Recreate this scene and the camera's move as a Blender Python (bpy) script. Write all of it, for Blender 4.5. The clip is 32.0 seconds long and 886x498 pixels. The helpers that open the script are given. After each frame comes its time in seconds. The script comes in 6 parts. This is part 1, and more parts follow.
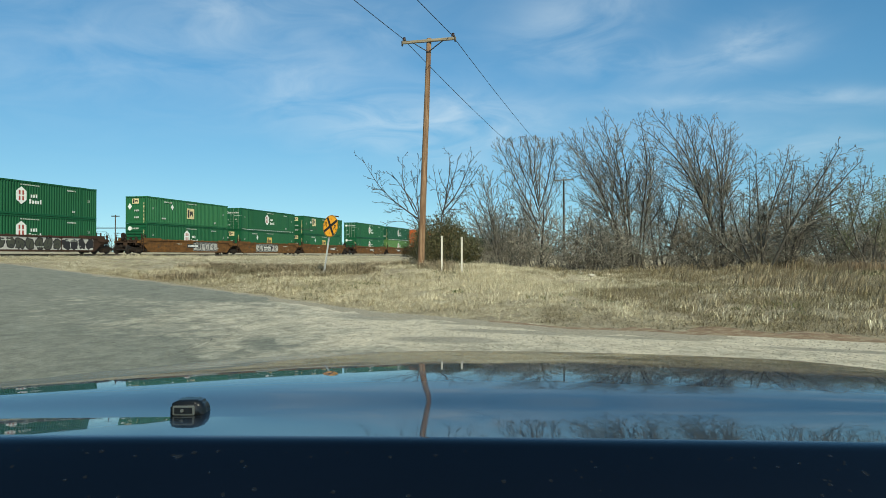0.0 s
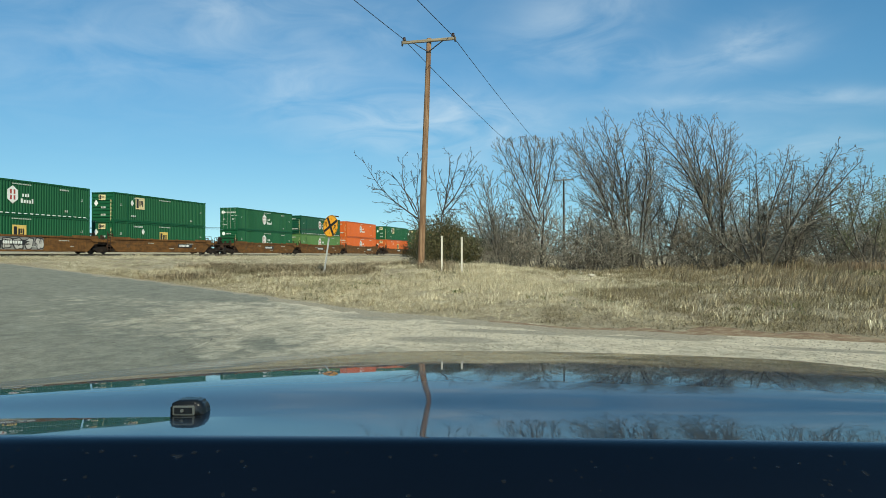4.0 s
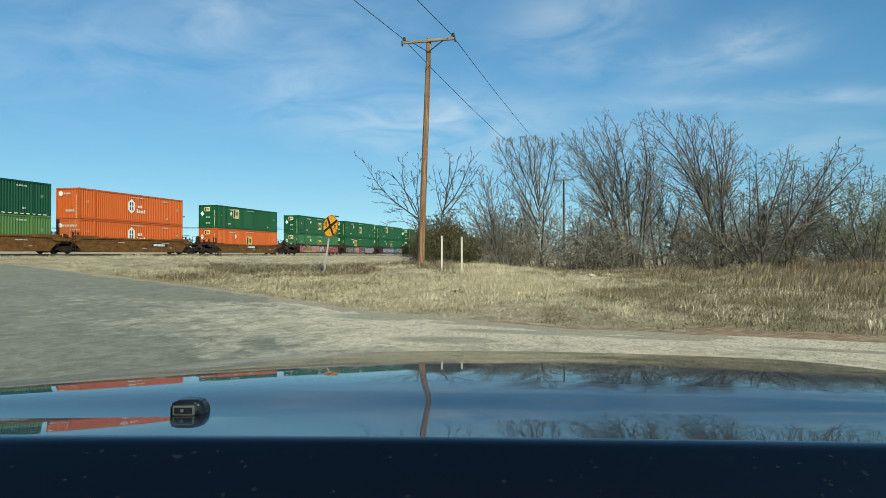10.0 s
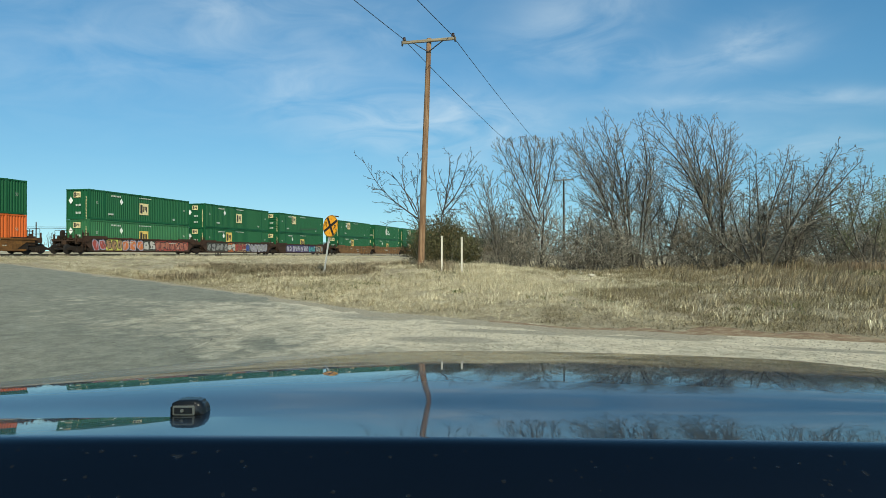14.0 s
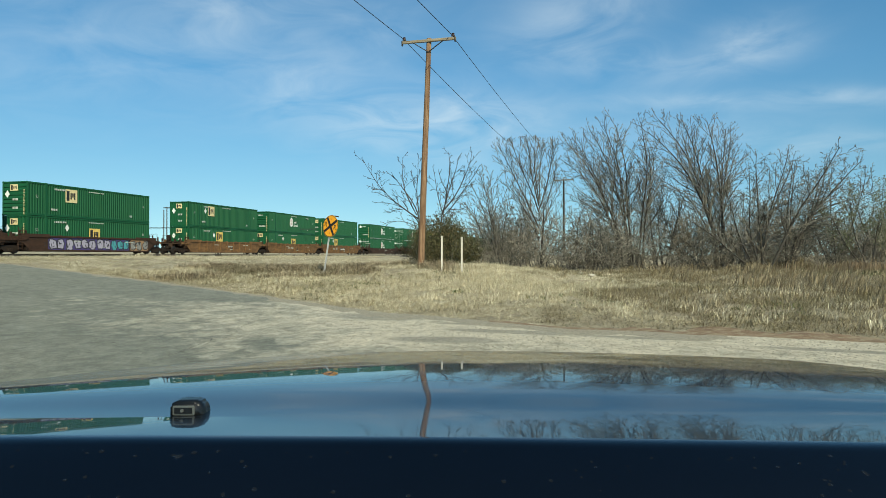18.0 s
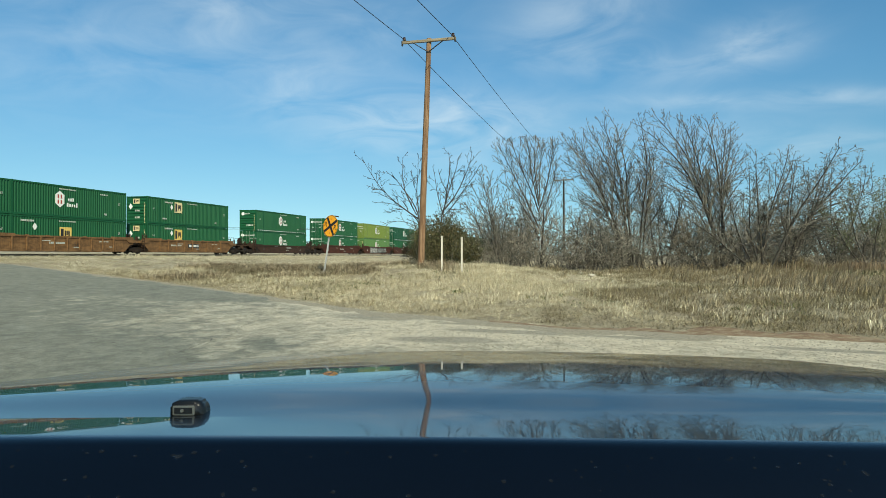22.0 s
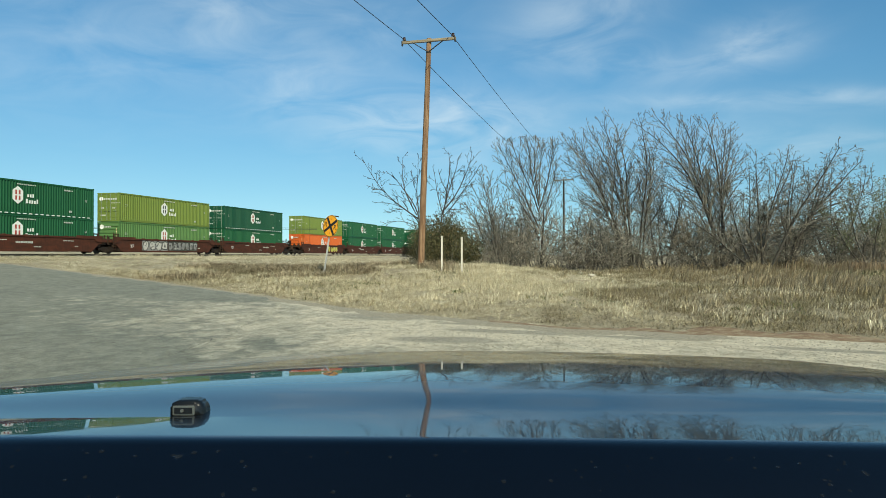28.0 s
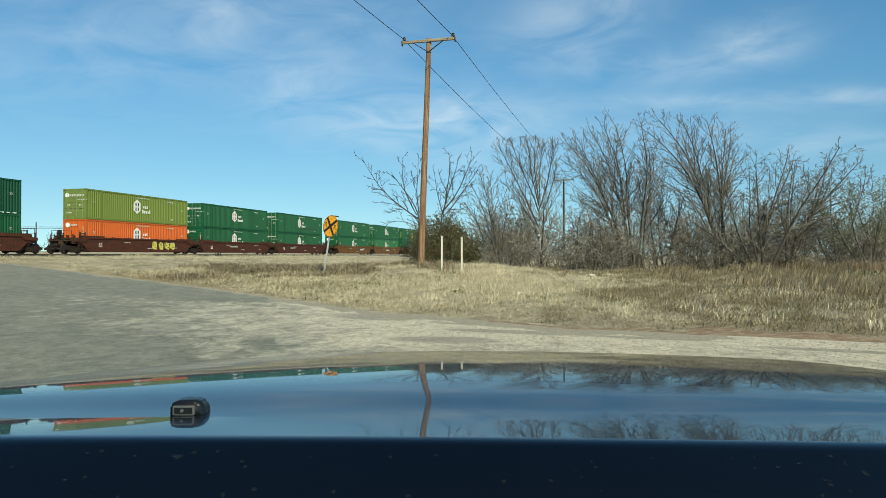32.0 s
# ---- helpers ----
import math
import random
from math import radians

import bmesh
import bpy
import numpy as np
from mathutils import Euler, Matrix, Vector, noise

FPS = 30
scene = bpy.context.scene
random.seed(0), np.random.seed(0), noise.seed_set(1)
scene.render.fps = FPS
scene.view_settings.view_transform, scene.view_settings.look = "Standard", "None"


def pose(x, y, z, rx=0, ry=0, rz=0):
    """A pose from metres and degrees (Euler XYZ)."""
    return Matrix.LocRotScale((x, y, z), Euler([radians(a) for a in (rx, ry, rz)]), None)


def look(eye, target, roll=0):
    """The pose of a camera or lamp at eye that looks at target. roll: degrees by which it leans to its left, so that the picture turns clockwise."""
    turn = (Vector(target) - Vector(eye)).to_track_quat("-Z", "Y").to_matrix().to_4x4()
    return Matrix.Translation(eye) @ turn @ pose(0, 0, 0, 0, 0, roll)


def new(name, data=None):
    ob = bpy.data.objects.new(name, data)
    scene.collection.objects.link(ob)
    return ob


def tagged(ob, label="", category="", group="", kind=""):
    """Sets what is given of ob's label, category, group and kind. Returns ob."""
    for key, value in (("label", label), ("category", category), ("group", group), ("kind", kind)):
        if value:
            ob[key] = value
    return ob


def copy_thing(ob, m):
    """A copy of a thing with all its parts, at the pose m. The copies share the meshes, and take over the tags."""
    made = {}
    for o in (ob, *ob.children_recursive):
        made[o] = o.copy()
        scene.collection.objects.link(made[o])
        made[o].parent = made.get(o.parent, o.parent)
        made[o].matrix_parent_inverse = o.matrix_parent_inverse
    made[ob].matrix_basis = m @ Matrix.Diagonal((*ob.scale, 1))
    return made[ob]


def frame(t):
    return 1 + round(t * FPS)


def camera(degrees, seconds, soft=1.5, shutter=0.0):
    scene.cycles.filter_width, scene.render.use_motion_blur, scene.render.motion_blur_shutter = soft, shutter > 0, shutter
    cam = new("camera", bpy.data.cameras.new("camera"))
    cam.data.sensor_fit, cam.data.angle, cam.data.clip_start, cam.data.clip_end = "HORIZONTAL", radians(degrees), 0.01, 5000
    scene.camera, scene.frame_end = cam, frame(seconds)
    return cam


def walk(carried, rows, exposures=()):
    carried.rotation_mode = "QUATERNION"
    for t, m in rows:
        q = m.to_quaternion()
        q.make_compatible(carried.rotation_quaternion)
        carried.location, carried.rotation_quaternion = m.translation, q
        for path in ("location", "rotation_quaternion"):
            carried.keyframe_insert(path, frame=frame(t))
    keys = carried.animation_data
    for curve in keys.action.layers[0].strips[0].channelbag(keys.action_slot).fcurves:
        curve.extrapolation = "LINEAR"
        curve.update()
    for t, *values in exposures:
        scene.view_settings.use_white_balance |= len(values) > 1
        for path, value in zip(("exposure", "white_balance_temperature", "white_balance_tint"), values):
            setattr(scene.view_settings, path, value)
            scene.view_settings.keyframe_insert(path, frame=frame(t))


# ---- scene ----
EYE = (0.0, 0.0, 1.45)
cam = camera(64.25, 32.0, soft=0.35)
CAM_POSE = look(EYE, (0.0, 100.0, 1.45 + 0.88))
walk(cam, [(0.0, CAM_POSE), (32.0, CAM_POSE)], [(0.0, 0.03, 6240, 0), (13.0, 0.03, 6240, 0), (21.0, 0.10, 6400, 0), (32.0, 0.11, 6420, 0)])

# ---- sky, sun, exposure ----
SUN_AZ, SUN_EL = radians(161.0), radians(36.0)   # azimuth clockwise from +y
SUN_DIR = Vector((math.sin(SUN_AZ) * math.cos(SUN_EL), math.cos(SUN_AZ) * math.cos(SUN_EL), math.sin(SUN_EL)))


def build_world():
    w = bpy.data.worlds.new("sky")
    scene.world = w
    w.use_nodes = True
    nt = w.node_tree
    nt.nodes.clear()
    N, L = nt.nodes.new, nt.links.new
    out, bg = N("ShaderNodeOutputWorld"), N("ShaderNodeBackground")
    sky = N("ShaderNodeTexSky")
    sky.sky_type, sky.sun_disc = "NISHITA", False
    sky.sun_elevation, sky.sun_rotation = SUN_EL, SUN_AZ
    sky.air_density, sky.dust_density, sky.ozone_density = 1.0, 0.3, 0.9
    tc, sep = N("ShaderNodeTexCoord"), N("ShaderNodeSeparateXYZ")
    L(tc.outputs["Generated"], sep.inputs[0])
    # clear dry air: the pale band at the horizon is thin
    lift = N("ShaderNodeVectorMath")
    lift.operation = "MULTIPLY_ADD"
    lift.inputs[1].default_value, lift.inputs[2].default_value = (1, 1, 0.9), (0, 0, 0.115)
    L(tc.outputs["Generated"], lift.inputs[0]), L(lift.outputs[0], sky.inputs["Vector"])
    hue = N("ShaderNodeHueSaturation")
    hue.inputs["Saturation"].default_value = 1.27
    L(sky.outputs[0], hue.inputs["Color"])
    tone = N("ShaderNodeMix")
    tone.data_type, tone.blend_type = "RGBA", "MULTIPLY"
    tone.inputs[0].default_value, tone.inputs[7].default_value = 1.0, (0.90, 1.0, 0.94, 1)
    L(hue.outputs[0], tone.inputs[6])
    # dusty air low over the land
    low, haze = N("ShaderNodeMapRange"), N("ShaderNodeMix")
    low.inputs[1].default_value, low.inputs[2].default_value, low.inputs[3].default_value, low.inputs[4].default_value = 0.0, 0.24, 1.0, 0.0
    L(sep.outputs[2], low.inputs[0])
    haze.data_type, haze.blend_type = "RGBA", "MULTIPLY"
    haze.inputs[7].default_value = (1.07, 0.925, 0.82, 1)
    L(low.outputs[0], haze.inputs[0]), L(tone.outputs[2], haze.inputs[6])

    def m(op, a, b=None, clamp=False):
        n = N("ShaderNodeMath")
        n.operation, n.use_clamp = op, clamp
        for i, v in enumerate((a, b)):
            if v is None:
                continue
            if isinstance(v, (int, float)):
                n.inputs[i].default_value = v
            else:
                L(v, n.inputs[i])
        return n.outputs[0]

    # thin high cloud on a flat sheet above the land
    up = m("ADD", m("MAXIMUM", sep.outputs[2], 0.0), 0.16)
    cx, cy = m("DIVIDE", sep.outputs[0], up), m("DIVIDE", sep.outputs[1], up)
    comb = N("ShaderNodeCombineXYZ")
    L(cx, comb.inputs[0]), L(cy, comb.inputs[1])
    mp = N("ShaderNodeMapping")
    mp.inputs["Rotation"].default_value = (0, 0, radians(18))
    mp.inputs["Scale"].default_value = (1.2, 1.3, 1)
    mp.inputs["Location"].default_value = (3.1, 1.4, 0)
    L(comb.outputs[0], mp.inputs[0])
    big, fine = N("ShaderNodeTexNoise"), N("ShaderNodeTexNoise")
    for n, sc, det, ro, di in ((big, 0.62, 4, 0.5, 0.6), (fine, 2.6, 6, 0.55, 0.8)):
        n.inputs["Scale"].default_value, n.inputs["Detail"].default_value = sc, det
        n.inputs["Roughness"].default_value, n.inputs["Distortion"].default_value = ro, di
        L(mp.outputs[0], n.inputs["Vector"])
    wisp = N("ShaderNodeMapRange")
    wisp.inputs[1].default_value, wisp.inputs[2].default_value = 0.28, 0.78
    L(fine.outputs[0], wisp.inputs[0])
    veil = N("ShaderNodeMapRange")
    veil.inputs[1].default_value, veil.inputs[2].default_value, veil.inputs[4].default_value = 0.50, 0.85, 0.14
    L(big.outputs[0], veil.inputs[0])
    # drifts of cirrus: bearing and height (tangents), half-widths, tilt, density
    fwd = m("MAXIMUM", sep.outputs[1], 0.05)
    u, v = m("DIVIDE", sep.outputs[0], fwd), m("DIVIDE", sep.outputs[2], fwd)
    warp = m("MULTIPLY", m("SUBTRACT", big.outputs[0], 0.5), 0.10)
    u, v = m("ADD", u, warp), m("SUBTRACT", v, m("MULTIPLY", warp, 0.5))
    total = veil.outputs[0]
    for bu, bv, ru, rv, tilt, amp in (
        (-0.45, 0.32, 0.30, 0.09, 8, 0.62), (-0.25, 0.36, 0.14, 0.07, 20, 0.6), (0.20, 0.345, 0.10, 0.04, 12, 1.25), (0.445, 0.30, 0.075, 0.035, 14, 1.15),
        (0.26, 0.268, 0.12, 0.03, -4, 0.85), (-0.03, 0.19, 0.17, 0.05, -6, 1.25), (-0.16, 0.27, 0.12, 0.035, 22, 0.55), (0.52, 0.222, 0.26, 0.013, 3, 0.8), (0.50, 0.17, 0.24, 0.022, 0, 0.6),
    ):
        c, q = math.cos(radians(tilt)), math.sin(radians(tilt))
        du, dv = m("SUBTRACT", u, bu), m("SUBTRACT", v, bv)
        a = m("MULTIPLY", m("ADD", m("MULTIPLY", du, c), m("MULTIPLY", dv, q)), 1 / ru)
        b = m("MULTIPLY", m("SUBTRACT", m("MULTIPLY", dv, c), m("MULTIPLY", du, q)), 1 / rv)
        far2 = m("ADD", m("MULTIPLY", a, a), m("MULTIPLY", b, b))
        total = m("ADD", total, m("MULTIPLY", m("POWER", 2.718, m("MULTIPLY", far2, -0.9)), amp))
    cov = m("MULTIPLY", m("MULTIPLY", total, wisp.outputs[0]), 0.46, True)
    mix = N("ShaderNodeMix")
    mix.data_type = "RGBA"
    L(cov, mix.inputs[0]), L(haze.outputs[2], mix.inputs[6])
    mix.inputs[7].default_value = (5.9, 6.2, 6.6, 1)
    L(mix.outputs[2], bg.inputs[0])
    bg.inputs[1].default_value = 0.140
    L(bg.outputs[0], out.inputs[0])


build_world()
sun_data = bpy.data.lights.new("sun", "SUN")
sun_data.energy, sun_data.angle, sun_data.color = 5.0, radians(0.53), (1.0, 0.87, 0.66)
sun = new("sun", sun_data)
sun.matrix_world = look(SUN_DIR * 100, (0, 0, 0))


# ---- materials ----
def rgb(*c):
    return (*c, 1.0)


class Graph:
    """Small helper round one node material."""

    def __init__(self, name, rough=0.8, metal=0.0):
        self.mat = bpy.data.materials.new(name)
        self.mat.use_nodes = True
        self.nt = self.mat.node_tree
        self.bsdf = self.nt.nodes["Principled BSDF"]
        self.bsdf.inputs["Roughness"].default_value = rough
        self.bsdf.inputs["Metallic"].default_value = metal
        self.co = self.n("ShaderNodeTexCoord").outputs["Object"]

    def n(self, kind):
        return self.nt.nodes.new(kind)

    def link(self, a, b):
        self.nt.links.new(a, b)

    def noise(self, scale, detail=4.0, rough=0.55, stretch=(1, 1, 1), distort=0.0, shift=(0, 0, 0)):
        mp, t = self.n("ShaderNodeMapping"), self.n("ShaderNodeTexNoise")
        mp.inputs["Scale"].default_value = stretch
        mp.inputs["Location"].default_value = shift
        self.link(self.co, mp.inputs[0])
        self.link(mp.outputs[0], t.inputs["Vector"])
        t.inputs["Scale"].default_value, t.inputs["Detail"].default_value = scale, detail
        t.inputs["Roughness"].default_value, t.inputs["Distortion"].default_value = rough, distort
        return t.outputs[0]

    def ramp(self, fac, *stops):
        r = self.n("ShaderNodeValToRGB")
        el = r.color_ramp.elements
        while len(el) < len(stops):
            el.new(0.5)
        for e, (p, c) in zip(el, stops):
            e.position, e.color = p, rgb(*c) if len(c) == 3 else c
        self.link(fac, r.inputs[0])
        return r.outputs[0]

    def span(self, v, lo, hi, a=0.0, b=1.0):
        r = self.n("ShaderNodeMapRange")
        for i, x in enumerate((lo, hi, a, b)):
            r.inputs[i + 1].default_value = x
        self.link(v, r.inputs[0])
        return r.outputs[0]

    def mix(self, fac, a, b, kind="MIX"):
        x = self.n("ShaderNodeMix")
        x.data_type, x.blend_type = "RGBA", kind
        for i, v in ((0, fac), (6, a), (7, b)):
            if isinstance(v, (int, float)):
                x.inputs[i].default_value = v
            elif isinstance(v, tuple):
                x.inputs[i].default_value = rgb(*v)
            else:
                self.link(v, x.inputs[i])
        return x.outputs[2]

    def math(self, op, a, b):
        x = self.n("ShaderNodeMath")
        x.operation = op
        for i, v in enumerate((a, b)):
            if isinstance(v, (int, float)):
                x.inputs[i].default_value = v
            else:
                self.link(v, x.inputs[i])
        return x.outputs[0]

    def blob(self, cx, cy, rx, ry, turn):
        """1 at a spot of the ground, fading to 0 about it."""
        mp, d = self.n("ShaderNodeMapping"), self.n("ShaderNodeVectorMath")
        mp.vector_type = "TEXTURE"
        mp.inputs["Location"].default_value, mp.inputs["Rotation"].default_value, mp.inputs["Scale"].default_value = (cx, cy, 0), (0, 0, radians(turn)), (rx, ry, 1000)
        self.link(self.co, mp.inputs[0])
        d.operation = "LENGTH"
        self.link(mp.outputs[0], d.inputs[0])
        return self.span(d.outputs["Value"], 0.0, 1.6, 1.0, 0.0)

    def bump(self, height, strength=0.3, dist=0.02):
        b = self.n("ShaderNodeBump")
        b.inputs["Strength"].default_value, b.inputs["Distance"].default_value = strength, dist
        self.link(height, b.inputs["Height"])
        self.link(b.outputs[0], self.bsdf.inputs["Normal"])

    def colour(self, c):
        self.link(c, self.bsdf.inputs["Base Color"])
        return self

    def random(self):
        return self.n("ShaderNodeObjectInfo").outputs["Random"]

    def island(self):
        return self.n("ShaderNodeNewGeometry").outputs["Random Per Island"]


def plain(name, c, rough=0.7, metal=0.0, vary=0.25, scale=3.0, bump=0.0, grain=None):
    """Paint or stuff with soft stains and fine grain."""
    g = Graph(name, rough, metal)
    dark = tuple(x * (1 - vary) for x in c)
    lite = tuple(min(1, x * (1 + vary)) for x in c)
    a = g.ramp(g.noise(scale, 5, 0.6), (0.3, dark), (0.7, lite))
    b = g.mix(0.35, a, g.ramp(g.noise(grain or scale * 14, 3, 0.6), (0.3, dark), (0.7, lite)))
    g.colour(b)
    if bump:
        g.bump(g.noise(grain or scale * 14, 3), bump, 0.01)
    return g.mat


def container_paint(name, c, fade):
    """Sun-faded, streaked container paint; each box a little different."""
    g = Graph(name, 0.5)
    g.bsdf.inputs["Specular IOR Level"].default_value = 0.22
    streak = g.noise(1.0, 5, 0.65, (2.2, 2.2, 0.28))
    base = g.mix(g.span(g.random(), 0, 1, 0.0, 0.22), c, fade)
    base = g.mix(g.span(streak, 0.42, 0.75, 0.0, 0.3), base, fade)
    grime = g.span(g.noise(4.5, 6, 0.7, (1, 1, 0.5)), 0.58, 0.8, 0.0, 0.45)
    g.colour(g.mix(grime, base, tuple(0.45 * x + 0.012 for x in c)))
    g.bump(g.noise(30, 2), 0.08, 0.004)
    return g.mat


def well_paint(name, c, rust, amount=0.5):
    g = Graph(name, 0.75)
    g.bsdf.inputs["Specular IOR Level"].default_value = 0.2
    r = g.span(g.noise(1.1, 8, 0.74, (0.8, 1, 1.8)), 0.42, 0.60, 0.0, amount)
    base = g.mix(r, c, rust)
    drip = g.span(g.noise(2.4, 6, 0.78, (3, 3, 0.35)), 0.50, 0.68, 0.0, 0.5)
    g.colour(g.mix(drip, base, tuple(x * 0.5 for x in rust)))
    g.bump(g.noise(25, 4), 0.2, 0.006)
    return g.mat


M = {
    "green": container_paint("green_paint", (0.009, 0.074, 0.029), (0.016, 0.105, 0.044)),
    "deep": container_paint("deep_green_paint", (0.007, 0.058, 0.030), (0.014, 0.085, 0.044)),
    "mid": container_paint("mid_green_paint", (0.019, 0.106, 0.041), (0.034, 0.136, 0.058)),
    "pale": container_paint("pale_green_paint", (0.072, 0.160, 0.048), (0.115, 0.20, 0.08)),
    "grey_green": container_paint("grey_green_paint", (0.030, 0.125, 0.052), (0.055, 0.155, 0.075)),
    "lime": container_paint("lime_paint", (0.125, 0.180, 0.034), (0.165, 0.215, 0.055)),
    "orange": container_paint("orange_paint", (0.46, 0.095, 0.016), (0.52, 0.14, 0.04)),
    "white": plain("white_lettering", (0.72, 0.74, 0.70), 0.6, vary=0.12, scale=2),
    "stencil": plain("worn_white_stencil", (0.42, 0.45, 0.40), 0.6, vary=0.3, scale=3),
    "red": plain("red_lettering", (0.30, 0.045, 0.03), 0.6, vary=0.2),
    "yellow": plain("yellow_panel", (0.66, 0.47, 0.12), 0.6, vary=0.15),
    "cream": plain("cream_panel", (0.66, 0.56, 0.30), 0.6, vary=0.15),
    "black": plain("black_paint", (0.012, 0.012, 0.012), 0.5, vary=0.3),
    "steel": plain("lock_rod_steel", (0.20, 0.25, 0.20), 0.5, 0.3, vary=0.25),
    "brown": well_paint("brown_car_paint", (0.185, 0.088, 0.025), (0.066, 0.034, 0.015), 0.8),
    "tan": well_paint("tan_car_paint", (0.205, 0.115, 0.050), (0.080, 0.045, 0.022), 0.8),
    "maroon": well_paint("maroon_car_paint", (0.085, 0.028, 0.015), (0.042, 0.019, 0.012), 0.8),
    "rust": well_paint("rusty_car_paint", (0.060, 0.032, 0.020), (0.030, 0.019, 0.013), 0.8),
    "grime": well_paint("grimy_platform_paint", (0.058, 0.034, 0.021), (0.024, 0.017, 0.012), 0.8),
    "truck": well_paint("grimy_truck_iron", (0.018, 0.014, 0.011), (0.036, 0.022, 0.013)),
    "wheel": plain("wheel_steel", (0.022, 0.018, 0.015), 0.7, 0.1, vary=0.3),
    "rail": plain("rail_steel", (0.14, 0.10, 0.075), 0.5, 0.6, vary=0.3, scale=2),
    "tie": plain("creosoted_timber", (0.05, 0.040, 0.032), 0.9, vary=0.4, bump=0.3),
    "concrete": plain("weathered_white_paint", (0.56, 0.53, 0.45), 0.8, vary=0.18, scale=5),
    "limestone": plain("weathered_limestone", (0.42, 0.39, 0.32), 0.9, vary=0.35, scale=8, bump=0.4),
    "insulator": plain("brown_glazed_porcelain", (0.035, 0.022, 0.016), 0.25),
    "wire": plain("weathered_wire", (0.03, 0.033, 0.036), 0.6, 0.3),
    "galv": plain("galvanised_steel", (0.42, 0.43, 0.42), 0.5, 0.6, vary=0.2),
}


def build_more_materials():
    # dry pasture
    g = Graph("dry_grass_ground", 0.95)
    big = g.noise(0.16, 5, 0.6)
    mid = g.noise(1.1, 6, 0.65)
    fine = g.noise(11, 8, 0.85, (0.75, 1.2, 1))
    straw = g.ramp(mid, (0.30, (0.23, 0.192, 0.120)), (0.52, (0.44, 0.385, 0.255)), (0.75, (0.58, 0.52, 0.355)))
    green = g.ramp(fine, (0.3, (0.055, 0.062, 0.020)), (0.7, (0.13, 0.13, 0.055)))
    c = g.mix(g.span(big, 0.52, 0.70, 0.0, 0.40), straw, green)
    c = g.mix(g.span(fine, 0.47, 0.58, 0.0, 0.55), c, (0.12, 0.096, 0.058))
    # browner thatch before the thicket
    c = g.mix(g.span(g.math("ADD", g.blob(15.5, 21.0, 8.5, 7.0, -25), g.math("MULTIPLY", g.math("SUBTRACT", mid, 0.5), 0.8)), 0.15, 0.55, 0.0, 0.8), c, g.ramp(fine, (0.3, (0.09, 0.072, 0.04)), (0.5, (0.18, 0.148, 0.085)), (0.7, (0.28, 0.238, 0.145))))
    g.colour(c)
    g.bump(g.math("ADD", mid, fine), 0.8, 0.08)
    M["ground"] = g.mat
    # worn road: old asphalt that breaks up into pale gravel
    g = Graph("worn_asphalt", 0.9)
    sep = g.n("ShaderNodeSeparateXYZ")
    g.link(g.co, sep.inputs[0])
    grain = g.noise(30, 5, 0.92)
    patch = g.noise(0.42, 7, 0.62, (1.2, 0.8, 1.0), 0.8)
    mott = g.noise(1.8, 8, 0.72, (1.3, 0.8, 1.0), 0.5, (3, 8, 0))
    asp = g.ramp(g.math("ADD", g.math("MULTIPLY", grain, 0.55), g.math("MULTIPLY", mott, 0.45)), (0.36, (0.094, 0.098, 0.074)), (0.5, (0.205, 0.212, 0.162)), (0.64, (0.33, 0.336, 0.26)))
    # bare tar, dusty stretches
    tar = g.span(g.noise(0.5, 7, 0.66, (1.3, 0.8, 1.0), 1.2, (4, 9, 0)), 0.56, 0.66, 0.0, 0.45)
    asp = g.mix(tar, asp, (0.18, 0.18, 0.14))
    dust = g.span(g.noise(0.22, 5, 0.6, (1.4, 0.8, 1), 0.6, (7, 1, 0)), 0.45, 0.75, 0.0, 0.25)
    asp = g.mix(dust, asp, (0.31, 0.303, 0.232))
    # bands swept by turning tyres, about one centre
    off, ln, tan, cmb, sw = g.n("ShaderNodeVectorMath"), g.n("ShaderNodeVectorMath"), g.n("ShaderNodeSeparateXYZ"), g.n("ShaderNodeCombineXYZ"), g.n("ShaderNodeTexNoise")
    off.inputs[1].default_value, ln.operation = (20.8, -9.0, 0), "LENGTH"
    g.link(g.co, off.inputs[0]), g.link(off.outputs[0], ln.inputs[0]), g.link(off.outputs[0], tan.inputs[0])
    g.link(g.math("MULTIPLY", ln.outputs["Value"], 1.5), cmb.inputs[0])
    g.link(g.math("MULTIPLY", g.math("ARCTAN2", tan.outputs[1], tan.outputs[0]), 1.6), cmb.inputs[1])
    g.link(cmb.outputs[0], sw.inputs["Vector"])
    sw.inputs["Scale"].default_value, sw.inputs["Detail"].default_value, sw.inputs["Roughness"].default_value = 1.0, 6, 0.62
    asp = g.mix(g.span(sw.outputs[0], 0.50, 0.70, 0.0, 0.25), asp, (0.28, 0.275, 0.21))
    asp = g.mix(g.span(sw.outputs[0], 0.30, 0.45, 0.25, 0.0), asp, (0.115, 0.117, 0.088))
    grav = g.ramp(g.math("ADD", g.math("MULTIPLY", grain, 0.7), g.math("MULTIPLY", mott, 0.3)), (0.34, (0.25, 0.215, 0.143)), (0.49, (0.58, 0.52, 0.375)), (0.63, (0.83, 0.77, 0.59)))
    # loose gravel where tyres cut the corner; old dark patches in it
    loose = g.blob(0.7, 13.4, 2.4, 3.8, -38)
    for spot in ((6.0, 12.3, 12.0, 4.4, -22), (-2.4, 18.6, 3.0, 1.0, -44)):
        loose = g.math("MAXIMUM", loose, g.blob(*spot))
